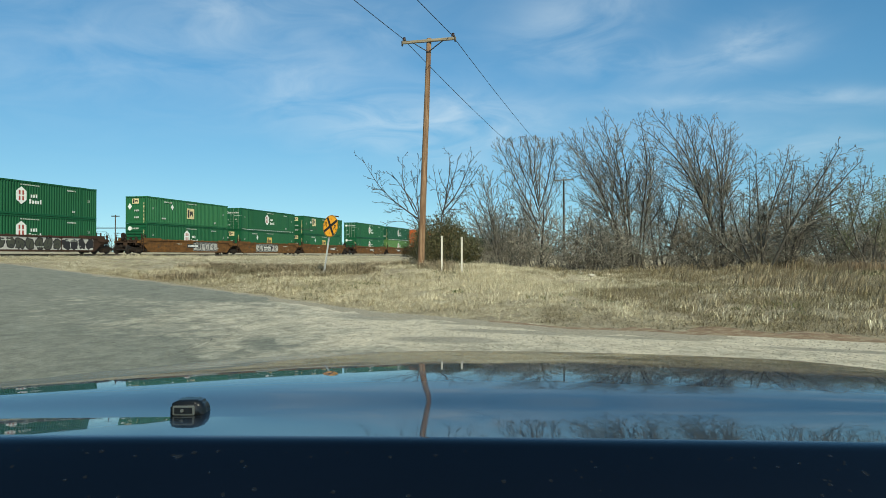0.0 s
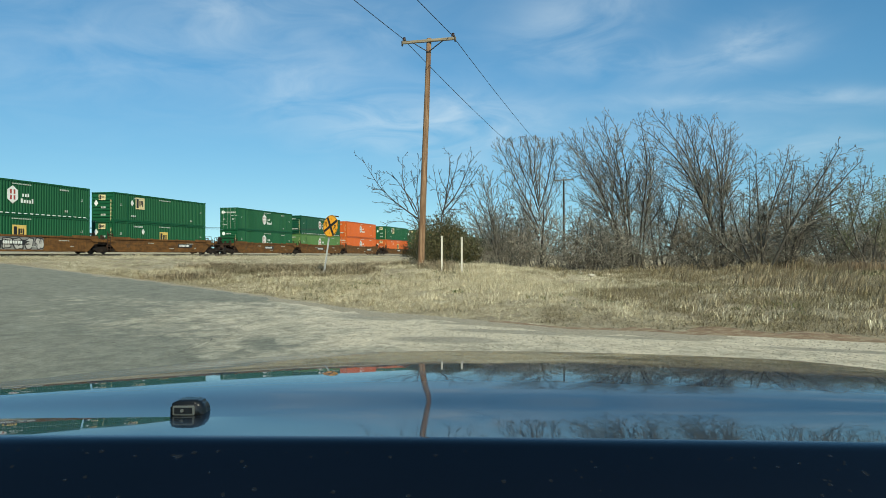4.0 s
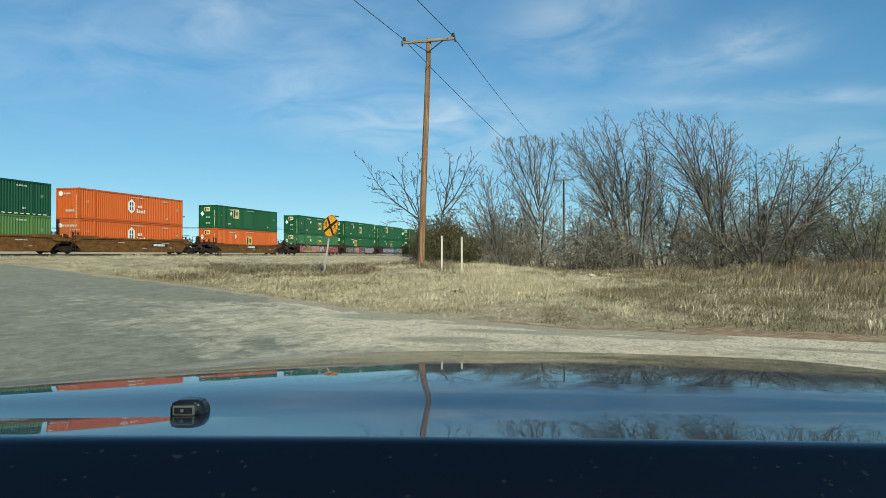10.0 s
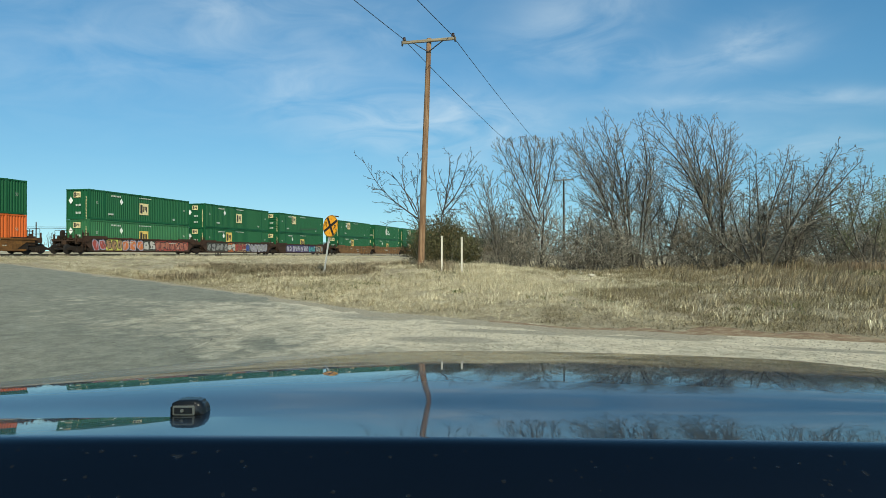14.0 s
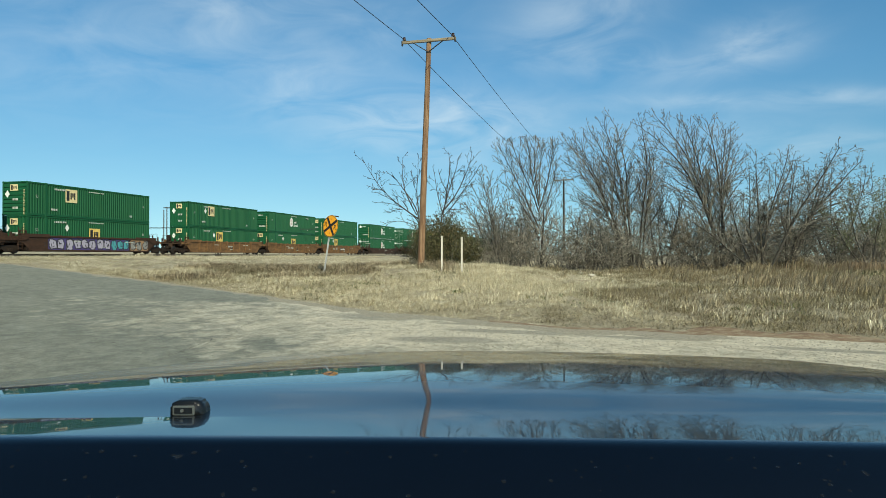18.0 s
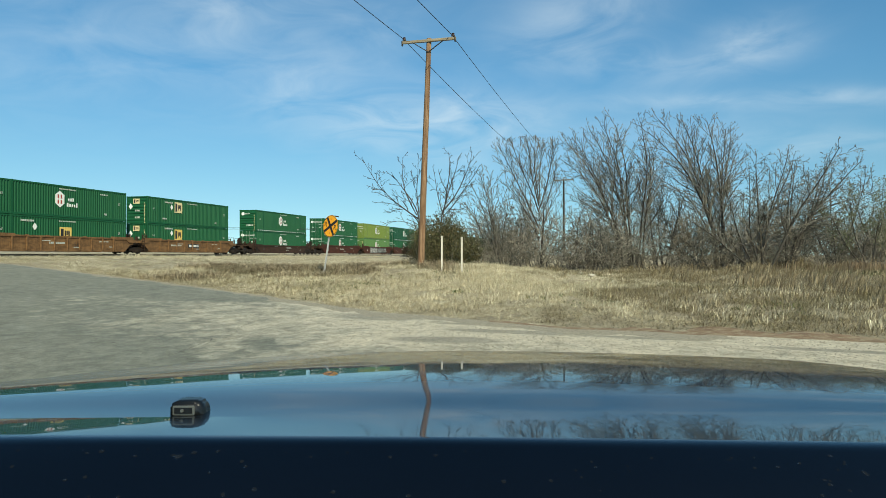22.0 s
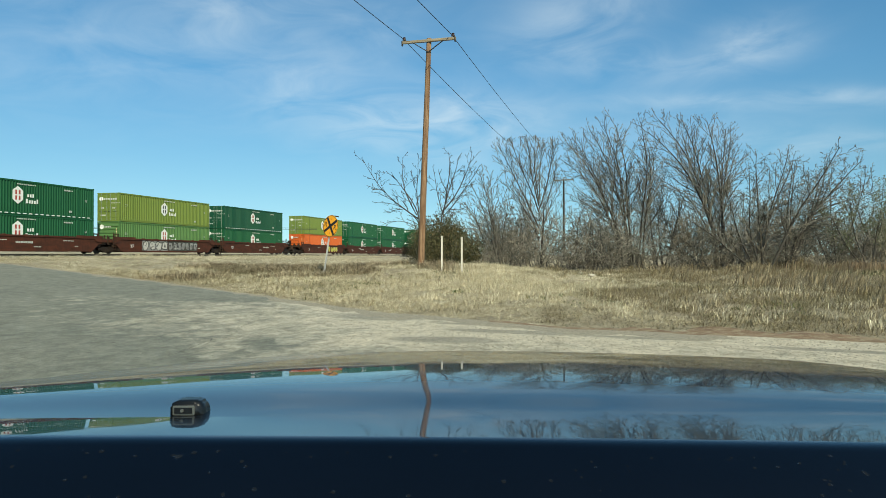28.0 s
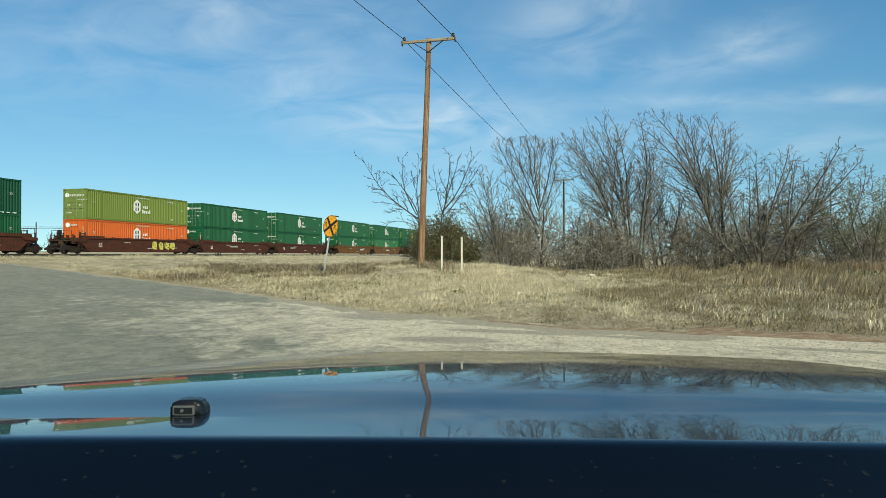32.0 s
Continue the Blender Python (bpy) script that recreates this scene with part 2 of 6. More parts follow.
    stir = g.math("ADD", g.math("MULTIPLY", g.math("SUBTRACT", patch, 0.5), 0.9), g.math("MULTIPLY", g.math("SUBTRACT", mott, 0.5), 0.8))
    f = g.span(g.math("ADD", loose, stir), 0.18, 0.60)
    c = g.mix(f, asp, grav)
    old = g.blob(-1.4, 16.4, 1.5, 0.9, -20)
    for spot in ((0.1, 12.0, 1.2, 0.6, -12), (1.4, 13.2, 1.7, 0.4, -22), (3.4, 12.3, 1.6, 0.25, -24), (0.5, 14.8, 1.2, 0.25, -22), (6.0, 10.6, 1.6, 0.25, -24)):
        old = g.math("MAXIMUM", old, g.blob(*spot))
    c = g.mix(g.span(g.math("ADD", old, g.math("MULTIPLY", stir, 0.8)), 0.42, 0.62, 0.0, 0.6), c, g.ramp(grain, (0.3, (0.10, 0.098, 0.075)), (0.7, (0.24, 0.235, 0.185))))
    speck = g.noise(7.0, 5, 0.8, (1.2, 0.6, 1.0))
    c = g.mix(g.span(speck, 0.40, 0.52, 0.34, 0.0), c, (0.10, 0.096, 0.072))
    c = g.mix(g.span(speck, 0.56, 0.68, 0.0, 0.32), c, (0.46, 0.44, 0.34))
    pit = g.span(g.noise(1.9, 6, 0.78, (0.9, 1.1, 1), 0.6), 0.66, 0.70, 0.0, 0.8)
    c = g.mix(pit, c, (0.05, 0.049, 0.038))
    g.colour(c)
    g.bump(g.math("ADD", grain, g.math("MULTIPLY", mott, 2.0)), 0.7, 0.03)
    M["road"] = g.mat
    # red dirt
    g = Graph("red_dirt", 0.95)
    c = g.ramp(g.noise(2.6, 6, 0.68), (0.3, (0.105, 0.060, 0.030)), (0.5, (0.205, 0.130, 0.068)), (0.72, (0.34, 0.255, 0.155)))
    c = g.mix(0.3, c, g.ramp(g.noise(30, 3), (0.3, (0.09, 0.055, 0.03)), (0.7, (0.33, 0.22, 0.13))))
    g.colour(g.mix(g.span(g.noise(4.5, 6, 0.75), 0.46, 0.58, 0.0, 0.8), c, (0.33, 0.27, 0.165)))
    g.bump(g.noise(14, 5, 0.7), 0.8, 0.04)
    M["dirt"] = g.mat
    g = Graph("pale_gravel", 0.95)
    c = g.ramp(g.noise(26, 4, 0.75), (0.3, (0.14, 0.126, 0.086)), (0.5, (0.31, 0.28, 0.20)), (0.7, (0.52, 0.47, 0.35)))
    g.colour(g.mix(g.span(g.noise(1.4, 6, 0.65), 0.42, 0.66, 0.0, 0.6), c, (0.33, 0.298, 0.215)))
    g.bump(g.noise(26, 4, 0.75), 0.8, 0.03)
    M["shoulder"] = g.mat
    for key, lo, mi, hi in (("asphalt_dark", (0.05, 0.049, 0.038), (0.085, 0.083, 0.065), (0.14, 0.137, 0.108)),):
        g = Graph(key + "_surface", 0.95)
        c = g.ramp(g.noise(24, 5, 0.8, (1.2, 0.7, 1)), (0.34, lo), (0.5, mi), (0.64, hi))
        g.colour(g.mix(g.span(g.noise(2.0, 6, 0.7), 0.44, 0.62, 0.0, 0.55), c, tuple(0.62 * x for x in mi)))
        g.bump(g.noise(24, 4, 0.75), 0.8, 0.03)
        M[key] = g.mat
    # ballast
    g = Graph("grey_ballast", 0.95)
    g.colour(g.ramp(g.noise(12, 4, 0.75), (0.3, (0.03, 0.026, 0.021)), (0.55, (0.11, 0.095, 0.078)), (0.75, (0.22, 0.195, 0.165))))
    g.bump(g.noise(12, 4, 0.75), 1.0, 0.05)
    M["ballast"] = g.mat
    g = Graph("limestone_chips", 0.9)
    g.colour(g.ramp(g.island(), (0.0, (0.13, 0.117, 0.088)), (0.5, (0.31, 0.282, 0.212)), (1.0, (0.46, 0.42, 0.325))))
    M["stone"] = g.mat
    # dry grass blades
    for key, stops in (
        ("straw", ((0.0, (0.26, 0.218, 0.128)), (0.3, (0.50, 0.44, 0.28)), (0.7, (0.69, 0.625, 0.43)), (1.0, (0.80, 0.75, 0.555)))),
        ("pale_straw", ((0.0, (0.36, 0.32, 0.21)), (0.4, (0.60, 0.54, 0.375)), (1.0, (0.82, 0.76, 0.56)))),
        ("dull", ((0.0, (0.06, 0.047, 0.023)), (0.35, (0.15, 0.118, 0.058)), (0.7, (0.29, 0.24, 0.13)), (0.93, (0.50, 0.43, 0.255)), (1.0, (0.09, 0.095, 0.032)))),
        ("tall", ((0.0, (0.08, 0.058, 0.028)), (0.4, (0.225, 0.172, 0.088)), (0.8, (0.42, 0.34, 0.19)), (1.0, (0.64, 0.55, 0.345)))),
        ("weed", ((0.0, (0.12, 0.09, 0.055)), (0.4, (0.28, 0.225, 0.14)), (0.8, (0.46, 0.385, 0.25)), (1.0, (0.62, 0.54, 0.375)))),
        ("russet", ((0.0, (0.11, 0.068, 0.038)), (0.5, (0.25, 0.165, 0.095)), (1.0, (0.42, 0.30, 0.18)))),
        ("greens", ((0.0, (0.05, 0.075, 0.018)), (0.6, (0.10, 0.13, 0.035)), (1.0, (0.17, 0.18, 0.07)))),
    ):
        g = Graph(key + "_blades", 0.8)
        c = g.ramp(g.island(), *stops)
        c = g.mix(g.span(g.noise(0.9, 4, 0.6), 0.42, 0.62, 0.0, 0.45), c, g.ramp(g.island(), (0.0, (0.10, 0.085, 0.045)), (1.0, (0.28, 0.232, 0.135))))
        c = g.mix(g.span(g.noise(0.3, 4, 0.6, shift=(5, 2, 0)), 0.52, 0.66, 0.0, 0.35), c, (0.16, 0.15, 0.07))
        g.colour(c)
        M[key] = g.mat
    # bark
    for key, a, b in (("brush", (0.14, 0.122, 0.090), (0.44, 0.395, 0.30)), ("bark", (0.038, 0.034, 0.027), (0.185, 0.170, 0.137)), ("twig", (0.105, 0.099, 0.078), (0.38, 0.362, 0.295)), ("shrub_wood", (0.17, 0.156, 0.121), (0.58, 0.54, 0.43)),
                      ("dark_bark", (0.045, 0.038, 0.032), (0.15, 0.13, 0.11))):
        g = Graph(key, 0.9)
        c = g.ramp(g.noise(9, 5, 0.65, (1, 1, 0.35)), (0.3, a), (0.7, b))
        g.colour(g.mix(g.span(g.island(), 0.3, 0.75, 0, 0.85), c, tuple(0.32 * x for x in a)))
        M[key] = g.mat
    g = Graph("cedar_needles", 0.8)
    g.colour(g.ramp(g.island(), (0.0, (0.030, 0.034, 0.012)), (0.6, (0.075, 0.075, 0.028)), (0.9, (0.13, 0.11, 0.045)), (1.0, (0.19, 0.14, 0.07))))
    M["needles"] = g.mat
    g = Graph("small_green_leaves", 0.7)
    g.colour(g.ramp(g.island(), (0.0, (0.07, 0.085, 0.03)), (0.7, (0.16, 0.18, 0.08)), (1.0, (0.26, 0.26, 0.13))))
    M["leaves"] = g.mat
    # pole timber
    g = Graph("weathered_pole_timber", 0.85)
    c = g.ramp(g.noise(3.0, 6, 0.70, (6, 6, 0.22)), (0.30, (0.062, 0.028, 0.012)), (0.5, (0.20, 0.116, 0.060)), (0.70, (0.37, 0.25, 0.142)))
    c = g.mix(g.span(g.noise(1.6, 5, 0.7, (1, 1, 0.6)), 0.48, 0.66, 0.0, 0.6), c, (0.12, 0.062, 0.030))
    crack = g.span(g.noise(5.0, 4, 0.7, (9, 9, 0.10)), 0.58, 0.64, 0.0, 0.9)
    g.colour(g.mix(crack, c, (0.03, 0.016, 0.009)))
    g.bump(g.noise(5.0, 4, 0.7, (9, 9, 0.10)), 0.6, 0.015)
    M["pole"] = g.mat
    g = Graph("grey_crossarm_timber", 0.9)
    c = g.ramp(g.noise(3.0, 6, 0.65, (0.4, 8, 8)), (0.3, (0.12, 0.095, 0.06)), (0.7, (0.34, 0.29, 0.20)))
    g.colour(c)
    g.bump(g.noise(6.0, 4, 0.7, (0.4, 9, 9)), 0.5, 0.008)
    M["arm"] = g.mat
    # sign
    M["sign_yellow"] = plain("sign_yellow_sheeting", (0.86, 0.38, 0.012), 0.45, vary=0.10, scale=4)
    # car paint: dark blue under clear lacquer
    g = Graph("dark_blue_car_paint", 0.35)
    g.colour(g.ramp(g.noise(2.0, 4), (0.3, (0.0009, 0.0020, 0.0046)), (0.7, (0.0014, 0.0027, 0.0062))))
    g.bsdf.inputs["Coat Weight"].default_value = 0.84
    g.bsdf.inputs["Coat IOR"].default_value = 1.35
    g.bsdf.inputs["Specular IOR Level"].default_value = 0.1
    g.link(g.span(g.noise(60, 3, 0.7), 0.4, 0.8, 0.02, 0.05), g.bsdf.inputs["Coat Roughness"])
    M["paint"] = g.mat
    M["plastic"] = plain("black_plastic", (0.005, 0.0055, 0.0055), 0.35, vary=0.2, scale=30)
    M["tyre"] = plain("tyre_rubber", (0.02, 0.02, 0.02), 0.85)
    M["lens_grey"] = plain("grey_plastic", (0.075, 0.084, 0.08), 0.35, vary=0.2, scale=20)
    M["dustspot"] = plain("dust", (0.016, 0.022, 0.029), 0.9, vary=0.4, scale=60)
    M["dustspot"].node_tree.nodes["Principled BSDF"].inputs["Alpha"].default_value = 0.24


build_more_materials()


# ---- mesh helpers ----
def part(name, bm, material, parent=None, label="", smooth=False, mats=()):
    me = bpy.data.meshes.new(name)
    bm.to_mesh(me)
    bm.free()
    for m in (material, *mats):
        me.materials.append(M[m] if isinstance(m, str) else m)
    if smooth:
        me.polygons.foreach_set("use_smooth", [True] * len(me.polygons))
    ob = new(name, me)
    ob.parent = parent
    if label:
        ob["label"] = label
    return ob


def mesh_from(name, verts, faces, material, smooth=False):
    """A mesh from numpy verts and equal-sided faces, quickly."""
    verts, faces = np.asarray(verts, np.float32), np.asarray(faces, np.int32)
    me = bpy.data.meshes.new(name)
    k = faces.shape[1]
    me.vertices.add(len(verts))
    me.vertices.foreach_set("co", verts.ravel())
    me.loops.add(faces.size)
    me.loops.foreach_set("vertex_index", faces.ravel())
    me.polygons.add(len(faces))
    me.polygons.foreach_set("loop_start", np.arange(0, faces.size, k, dtype=np.int32))
    if smooth:
        me.polygons.foreach_set("use_smooth", np.ones(len(faces), bool))
    me.update(calc_edges=True)
    me.validate()
    me.materials.append(M[material])
    return me


def box(bm, x0, x1, y0, y1, z0, z1, bevel=0.0):
    r = bmesh.ops.create_cube(bm, size=1.0)
    vs = r["verts"]
    for v in vs:
        v.co = Vector(((x0 + x1) / 2 + v.co.x * (x1 - x0), (y0 + y1) / 2 + v.co.y * (y1 - y0), (z0 + z1) / 2 + v.co.z * (z1 - z0)))
    if bevel:
        es = list({e for v in vs for e in v.link_edges})
        bmesh.ops.bevel(bm, geom=es, offset=bevel, segments=1, affect="EDGES")


def tube(bm, a, b, r0, r1=None, sides=8, caps=True):
    a, b = Vector(a), Vector(b)
    r1 = r0 if r1 is None else r1
    q = (b - a).to_track_quat("Z", "Y").to_matrix()
    rings = []
    for p, r in ((a, r0), (b, r1)):
        rings.append([bm.verts.new(p + q @ Vector((r * math.cos(2 * math.pi * i / sides), r * math.sin(2 * math.pi * i / sides), 0))) for i in range(sides)])
    for i in range(sides):
        j = (i + 1) % sides
        bm.faces.new((rings[0][i], rings[0][j], rings[1][j], rings[1][i]))
    if caps:
        bm.faces.new(rings[0][::-1]), bm.faces.new(rings[1])


def prism(bm, outline, y0, y1):
    """Outline in x, z; drawn out from y0 to y1."""
    a = [bm.verts.new((x, y0, z)) for x, z in outline]
    b = [bm.verts.new((x, y1, z)) for x, z in outline]
    n = len(a)
    fa, fb = bm.faces.new(a), bm.faces.new(b[::-1])
    for i in range(n):
        bm.faces.new((a[(i + 1) % n], a[i], b[i], b[(i + 1) % n]))
    bmesh.ops.recalc_face_normals(bm, faces=bm.faces)


def empty(name, m=None):
    e = new(name)
    e.empty_display_size = 0.3
    if m is not None:
        e.matrix_basis = m
    return e


# ---- lie of the land ----
TRACK_TURN = math.atan(0.2475)
TU = Vector((math.sin(TRACK_TURN), math.cos(TRACK_TURN), 0))     # along the track, away
TN = Vector((math.cos(TRACK_TURN), -math.sin(TRACK_TURN), 0))    # from the track towards the road
TRACK_X = -50.3                                                   # near face of the containers abeam
RAIL_Z = 1.56
EDGE_X = np.array([-75, -42, -26.8, -18.4, -12.3, -4.8, -1.2, 2.4, 7.3, 12, 20, 40, 120])
EDGE_Y = np.array([80, 55, 42.6, 34.6, 28.8, 21.2, 17.4, 14.1, 11.7, 9.9, 7, 0.5, -26])


def sstep(a, b, x):
    t = np.clip((x - a) / (b - a), 0, 1)
    return t * t * (3 - 2 * t)


def edge_gap(x, y):
    """Metres beyond the road's far edge."""
    return (y - np.interp(x, EDGE_X, EDGE_Y)) * 0.78


def track_gap(x, y):
    return (x - TRACK_X) * TN.x + y * TN.y


def land(x, y):
    x, y = np.asarray(x, float), np.asarray(y, float)
    d, e = track_gap(x, y), edge_gap(x, y)
    base = np.clip(1.37 - 0.032 * d, 0, 1.12)
    z = base + 0.74 * (1 - np.exp(-np.clip(e, 0, None) / 7.0))
    z = z + 0.24 * np.exp(-((d - 6.5) / 2.2) ** 2) * sstep(0.5, 4.0, e)
    z = z + 0.20 * np.exp(-((x - 2.2) ** 2 / 11.0 + (y - 30.3) ** 2 / 6.0))
    z = z + 0.30 * np.exp(-((x + 0.7) ** 2 + (y - 31.0) ** 2) / 14.0)
    ripple = 0.5 * np.sin(x * 0.9 + 1.3 * np.sin(y * 0.5)) * np.sin(y * 0.8 + 0.7 * np.sin(x * 0.6)) + 0.35 * np.sin(x * 2.3 + y * 0.7) * np.sin(y * 2.1 - x * 0.4)
    z = z + 0.10 * ripple * sstep(0.3, 3.5, e) * sstep(70, 45, np.hypot(x, y))
    z = z - 0.25 * np.exp(-((x - 9.0) ** 2 / 40.0 + (y - 27.0) ** 2 / 18.0))
    lim = 1.28 - 0.25 * sstep(30, 60, np.abs(d))
    z = lim - np.log1p(np.exp((lim - z) * 8)) / 8
    z = np.where(z < 0, 0 * z, z)
    far = sstep(60, 200, np.hypot(x, y))
    z = z * (1 - far) + 1.05 * far
    z = np.maximum(z, 1.95 * sstep(-5, -20, d) * (np.hypot(x, y) < 2600))
    near = sstep(2.0, -1.5, e)                   # road keeps to its own grade
    return z * (1 - near) + np.minimum(z, base) * near


def land_z(x, y):
    return float(land(x, y))


def wobble(x, y, s=1.0):
    return noise.noise(Vector((x * s, y * s, 3.7)))


def axis(knots):
    """Grid lines: (start, step) pairs up to the last start."""
    out = []
    for (a, st), (b, _) in zip(knots, knots[1:]):
        out += list(np.arange(a, b - 1e-6, st))
    return np.array(out + [knots[-1][0]])


def sheet(name, xs, ys, dz, material, keep=None, rough=0.0):
    gx, gy = np.meshgrid(xs, ys)
    z = land(gx, gy) + dz
    if rough:
        z = z + rough * (np.random.rand(*z.shape) - 0.5) * sstep(1.2, 3.5, edge_gap(gx, gy))
    v = np.stack([gx, gy, z], -1).reshape(-1, 3)
    nx = len(xs)
    i = np.arange(len(ys) - 1)[:, None] * nx + np.arange(nx - 1)[None]
    f = np.stack([i, i + 1, i + nx + 1, i + nx], -1).reshape(-1, 4)
    if keep is not None:
        cen = v[f].mean(1)
        f = f[keep(cen[:, 0], cen[:, 1])]
    return new(name, mesh_from(name, v, f, material, True))


def build_land():
    xs = axis([(-3000, 500), (-500, 60), (-80, 4), (-44, 0.6), (40, 4), (80, 60), (500, 500), (3000, 1)])
    ys = axis([(-3000, 500), (-500, 60), (-20, 4), (4, 0.5), (60, 3), (120, 40), (600, 400), (3000, 1)])
    tagged(sheet("ground", xs, ys, -0.02, "ground", rough=0.10), "dry straw-coloured winter pasture beside the road", "ground", kind="structure")
    # road: a strip between its far edge and the near verge, with ragged sides
    us = axis([(-75, 1.2), (-30, 0.35), (16, 1.2), (60, 1)])
    rows, n = [], 34
    for u in us:
        far = float(np.interp(u, EDGE_X, EDGE_Y)) + 0.35 * wobble(u, 0, 0.8) + 0.18 * wobble(u, 5, 2.7)
        near = near_edge(u) + 0.4 * wobble(u, 9, 0.7)
        rows.append([(u, far + (near - far) * k / n) for k in range(n + 1)])
    p = np.array(rows)
    gx, gy = p[..., 0], p[..., 1]
    crown = 0.012
    v = np.stack([gx, gy, land(gx, gy) + crown], -1).reshape(-1, 3)
    m = n + 1
    i = np.arange(len(us) - 1)[:, None] * m + np.arange(n)[None]
    f = np.stack([i, i + 1, i + m + 1, i + m], -1).reshape(-1, 4)
    tagged(new("road", mesh_from("road", v, f, "road", True)), "worn grey asphalt road breaking up into pale gravel", "road", kind="structure")
    # dusty gravel shoulder
    us = axis([(-40.0, 0.5), (-12, 0.25), (5, 1)])
    rows = []
    for u in us:
        far = float(np.interp(u, EDGE_X, EDGE_Y))
        w = 0.22 + 1.2 * sstep(-9, -1, u) + 0.9 * wobble(u, 13, 0.9) + 0.8 * wobble(u, 17, 2.4)
        rows.append([(u, far + 0.30 + 0.2 * wobble(u, 21, 1.7) - (0.3 + max(w, 0.15)) * k / 5) for k in range(6)])
    p = np.array(rows)
    gx, gy = p[..., 0], p[..., 1]
    lift = np.array([-0.02, 0.014, 0.016, 0.016, 0.014, -0.01])
    v = np.stack([gx, gy, land(gx, gy) + lift], -1).reshape(-1, 3)
    i = np.arange(len(us) - 1)[:, None] * 6 + np.arange(5)[None]
    f = np.stack([i, i + 6, i + 7, i + 1], -1).reshape(-1, 4)
    tagged(new("gravel_shoulder", mesh_from("gravel_shoulder", v, f, "shoulder", True)), "pale dusty gravel shoulder between asphalt and grass", "gravel", kind="structure")
    # red dirt along the road's edge
    us = axis([(1.0, 0.3), (20, 1)])
    rows = []
    for u in us:
        far = float(np.interp(u, EDGE_X, EDGE_Y))
        w = 0.55 * sstep(1, 5, u) + 0.35 * sstep(4, 8, u) + 0.8 * wobble(u, 3, 1.1) + 0.4 * wobble(u, 31, 3.0)
        rows.append([(u, far - 0.35 + 0.3 * wobble(u, 7, 1.3) + (0.45 + max(w, 0.1)) * k / 5) for k in range(6)])
    p = np.array(rows)
    gx, gy = p[..., 0], p[..., 1]
    v = np.stack([gx, gy, land(gx, gy) + np.array([-0.01, 0.018, 0.02, 0.02, 0.018, -0.02])], -1).reshape(-1, 3)
    i = np.arange(len(us) - 1)[:, None] * 6 + np.arange(5)[None]
    f = np.stack([i, i + 1, i + 7, i + 6], -1).reshape(-1, 4)
    tagged(new("dirt_strip", mesh_from("dirt_strip", v, f, "dirt", True)), "strip of bare red dirt along the gravel edge", "dirt", kind="structure")


def road_marks():
    # short cracks and potholes, and one long bent crack
    r = random.Random(6)
    v, f = [], []

    def dash(x, y, ln, w, turn):
        b = len(v)
        c, q = math.cos(turn), math.sin(turn)
        for i in range(6):
            u = (i / 5 - 0.5) * ln
            h = w * (0.25 + math.sin(math.pi * i / 5)) * r.uniform(0.6, 1.2)
            bend = 0.15 * ln * r.uniform(-0.3, 0.3)
            for sgn in (-1, 1):
                px, py = x + u * c - (bend + sgn * h) * q, y + u * q + (bend + sgn * h) * c
                v.append((px, py, land_z(px, py) + 0.0155))
        for i in range(5):
            f.append((b + 2 * i, b + 2 * i + 2, b + 2 * i + 3, b + 2 * i + 1))
    for i in range(110):
        y = 9.5 + 19 * r.random() ** 1.4
        x = r.uniform(-0.64 * y, min(4.0, 0.3 * y))
        if edge_gap(x, y) < -0.9 and y > near_edge(x) + 0.6:
            dash(x, y, r.uniform(0.05, 0.15), r.uniform(0.006, 0.018), r.gauss(0, 0.5))
    for i in range(26):
        a = i / 25
        dash(-3.9 - 0.9 * a * a + 0.4 * a + 0.04 * r.gauss(0, 1), 10.2 + 7.0 * a, 0.34, 0.006, 1.57 - 0.55 * a + r.gauss(0, 0.2))
    tagged(new("road_cracks", mesh_from("road_cracks", v, f, "asphalt_dark")), "short dark cracks and pits in the asphalt", "crack", kind="stuff")


def near_edge(u):
    """Near side of the road; it opens wide where the car stands."""
    return float(np.interp(u, [-76.2, -31.5, -21.6, -17.4, -14.9, -13.1, -12.0, -11.5, -9.8, 60], [72, 36.5, 28.6, 25.5, 23.0, 19.0, 16.0, 10.0, -12, -40]))


build_land()
road_marks()


# ---- railway ----
def track_pose(along, across=0.0, z=0.0):
    """Pose with x along the track (away), y across it to the far side."""
    p = Vector((TRACK_X, 0, 0)) + TU * along - TN * across
    return pose(p.x, p.y, z, 0, 0, 90 - math.degrees(TRACK_TURN))


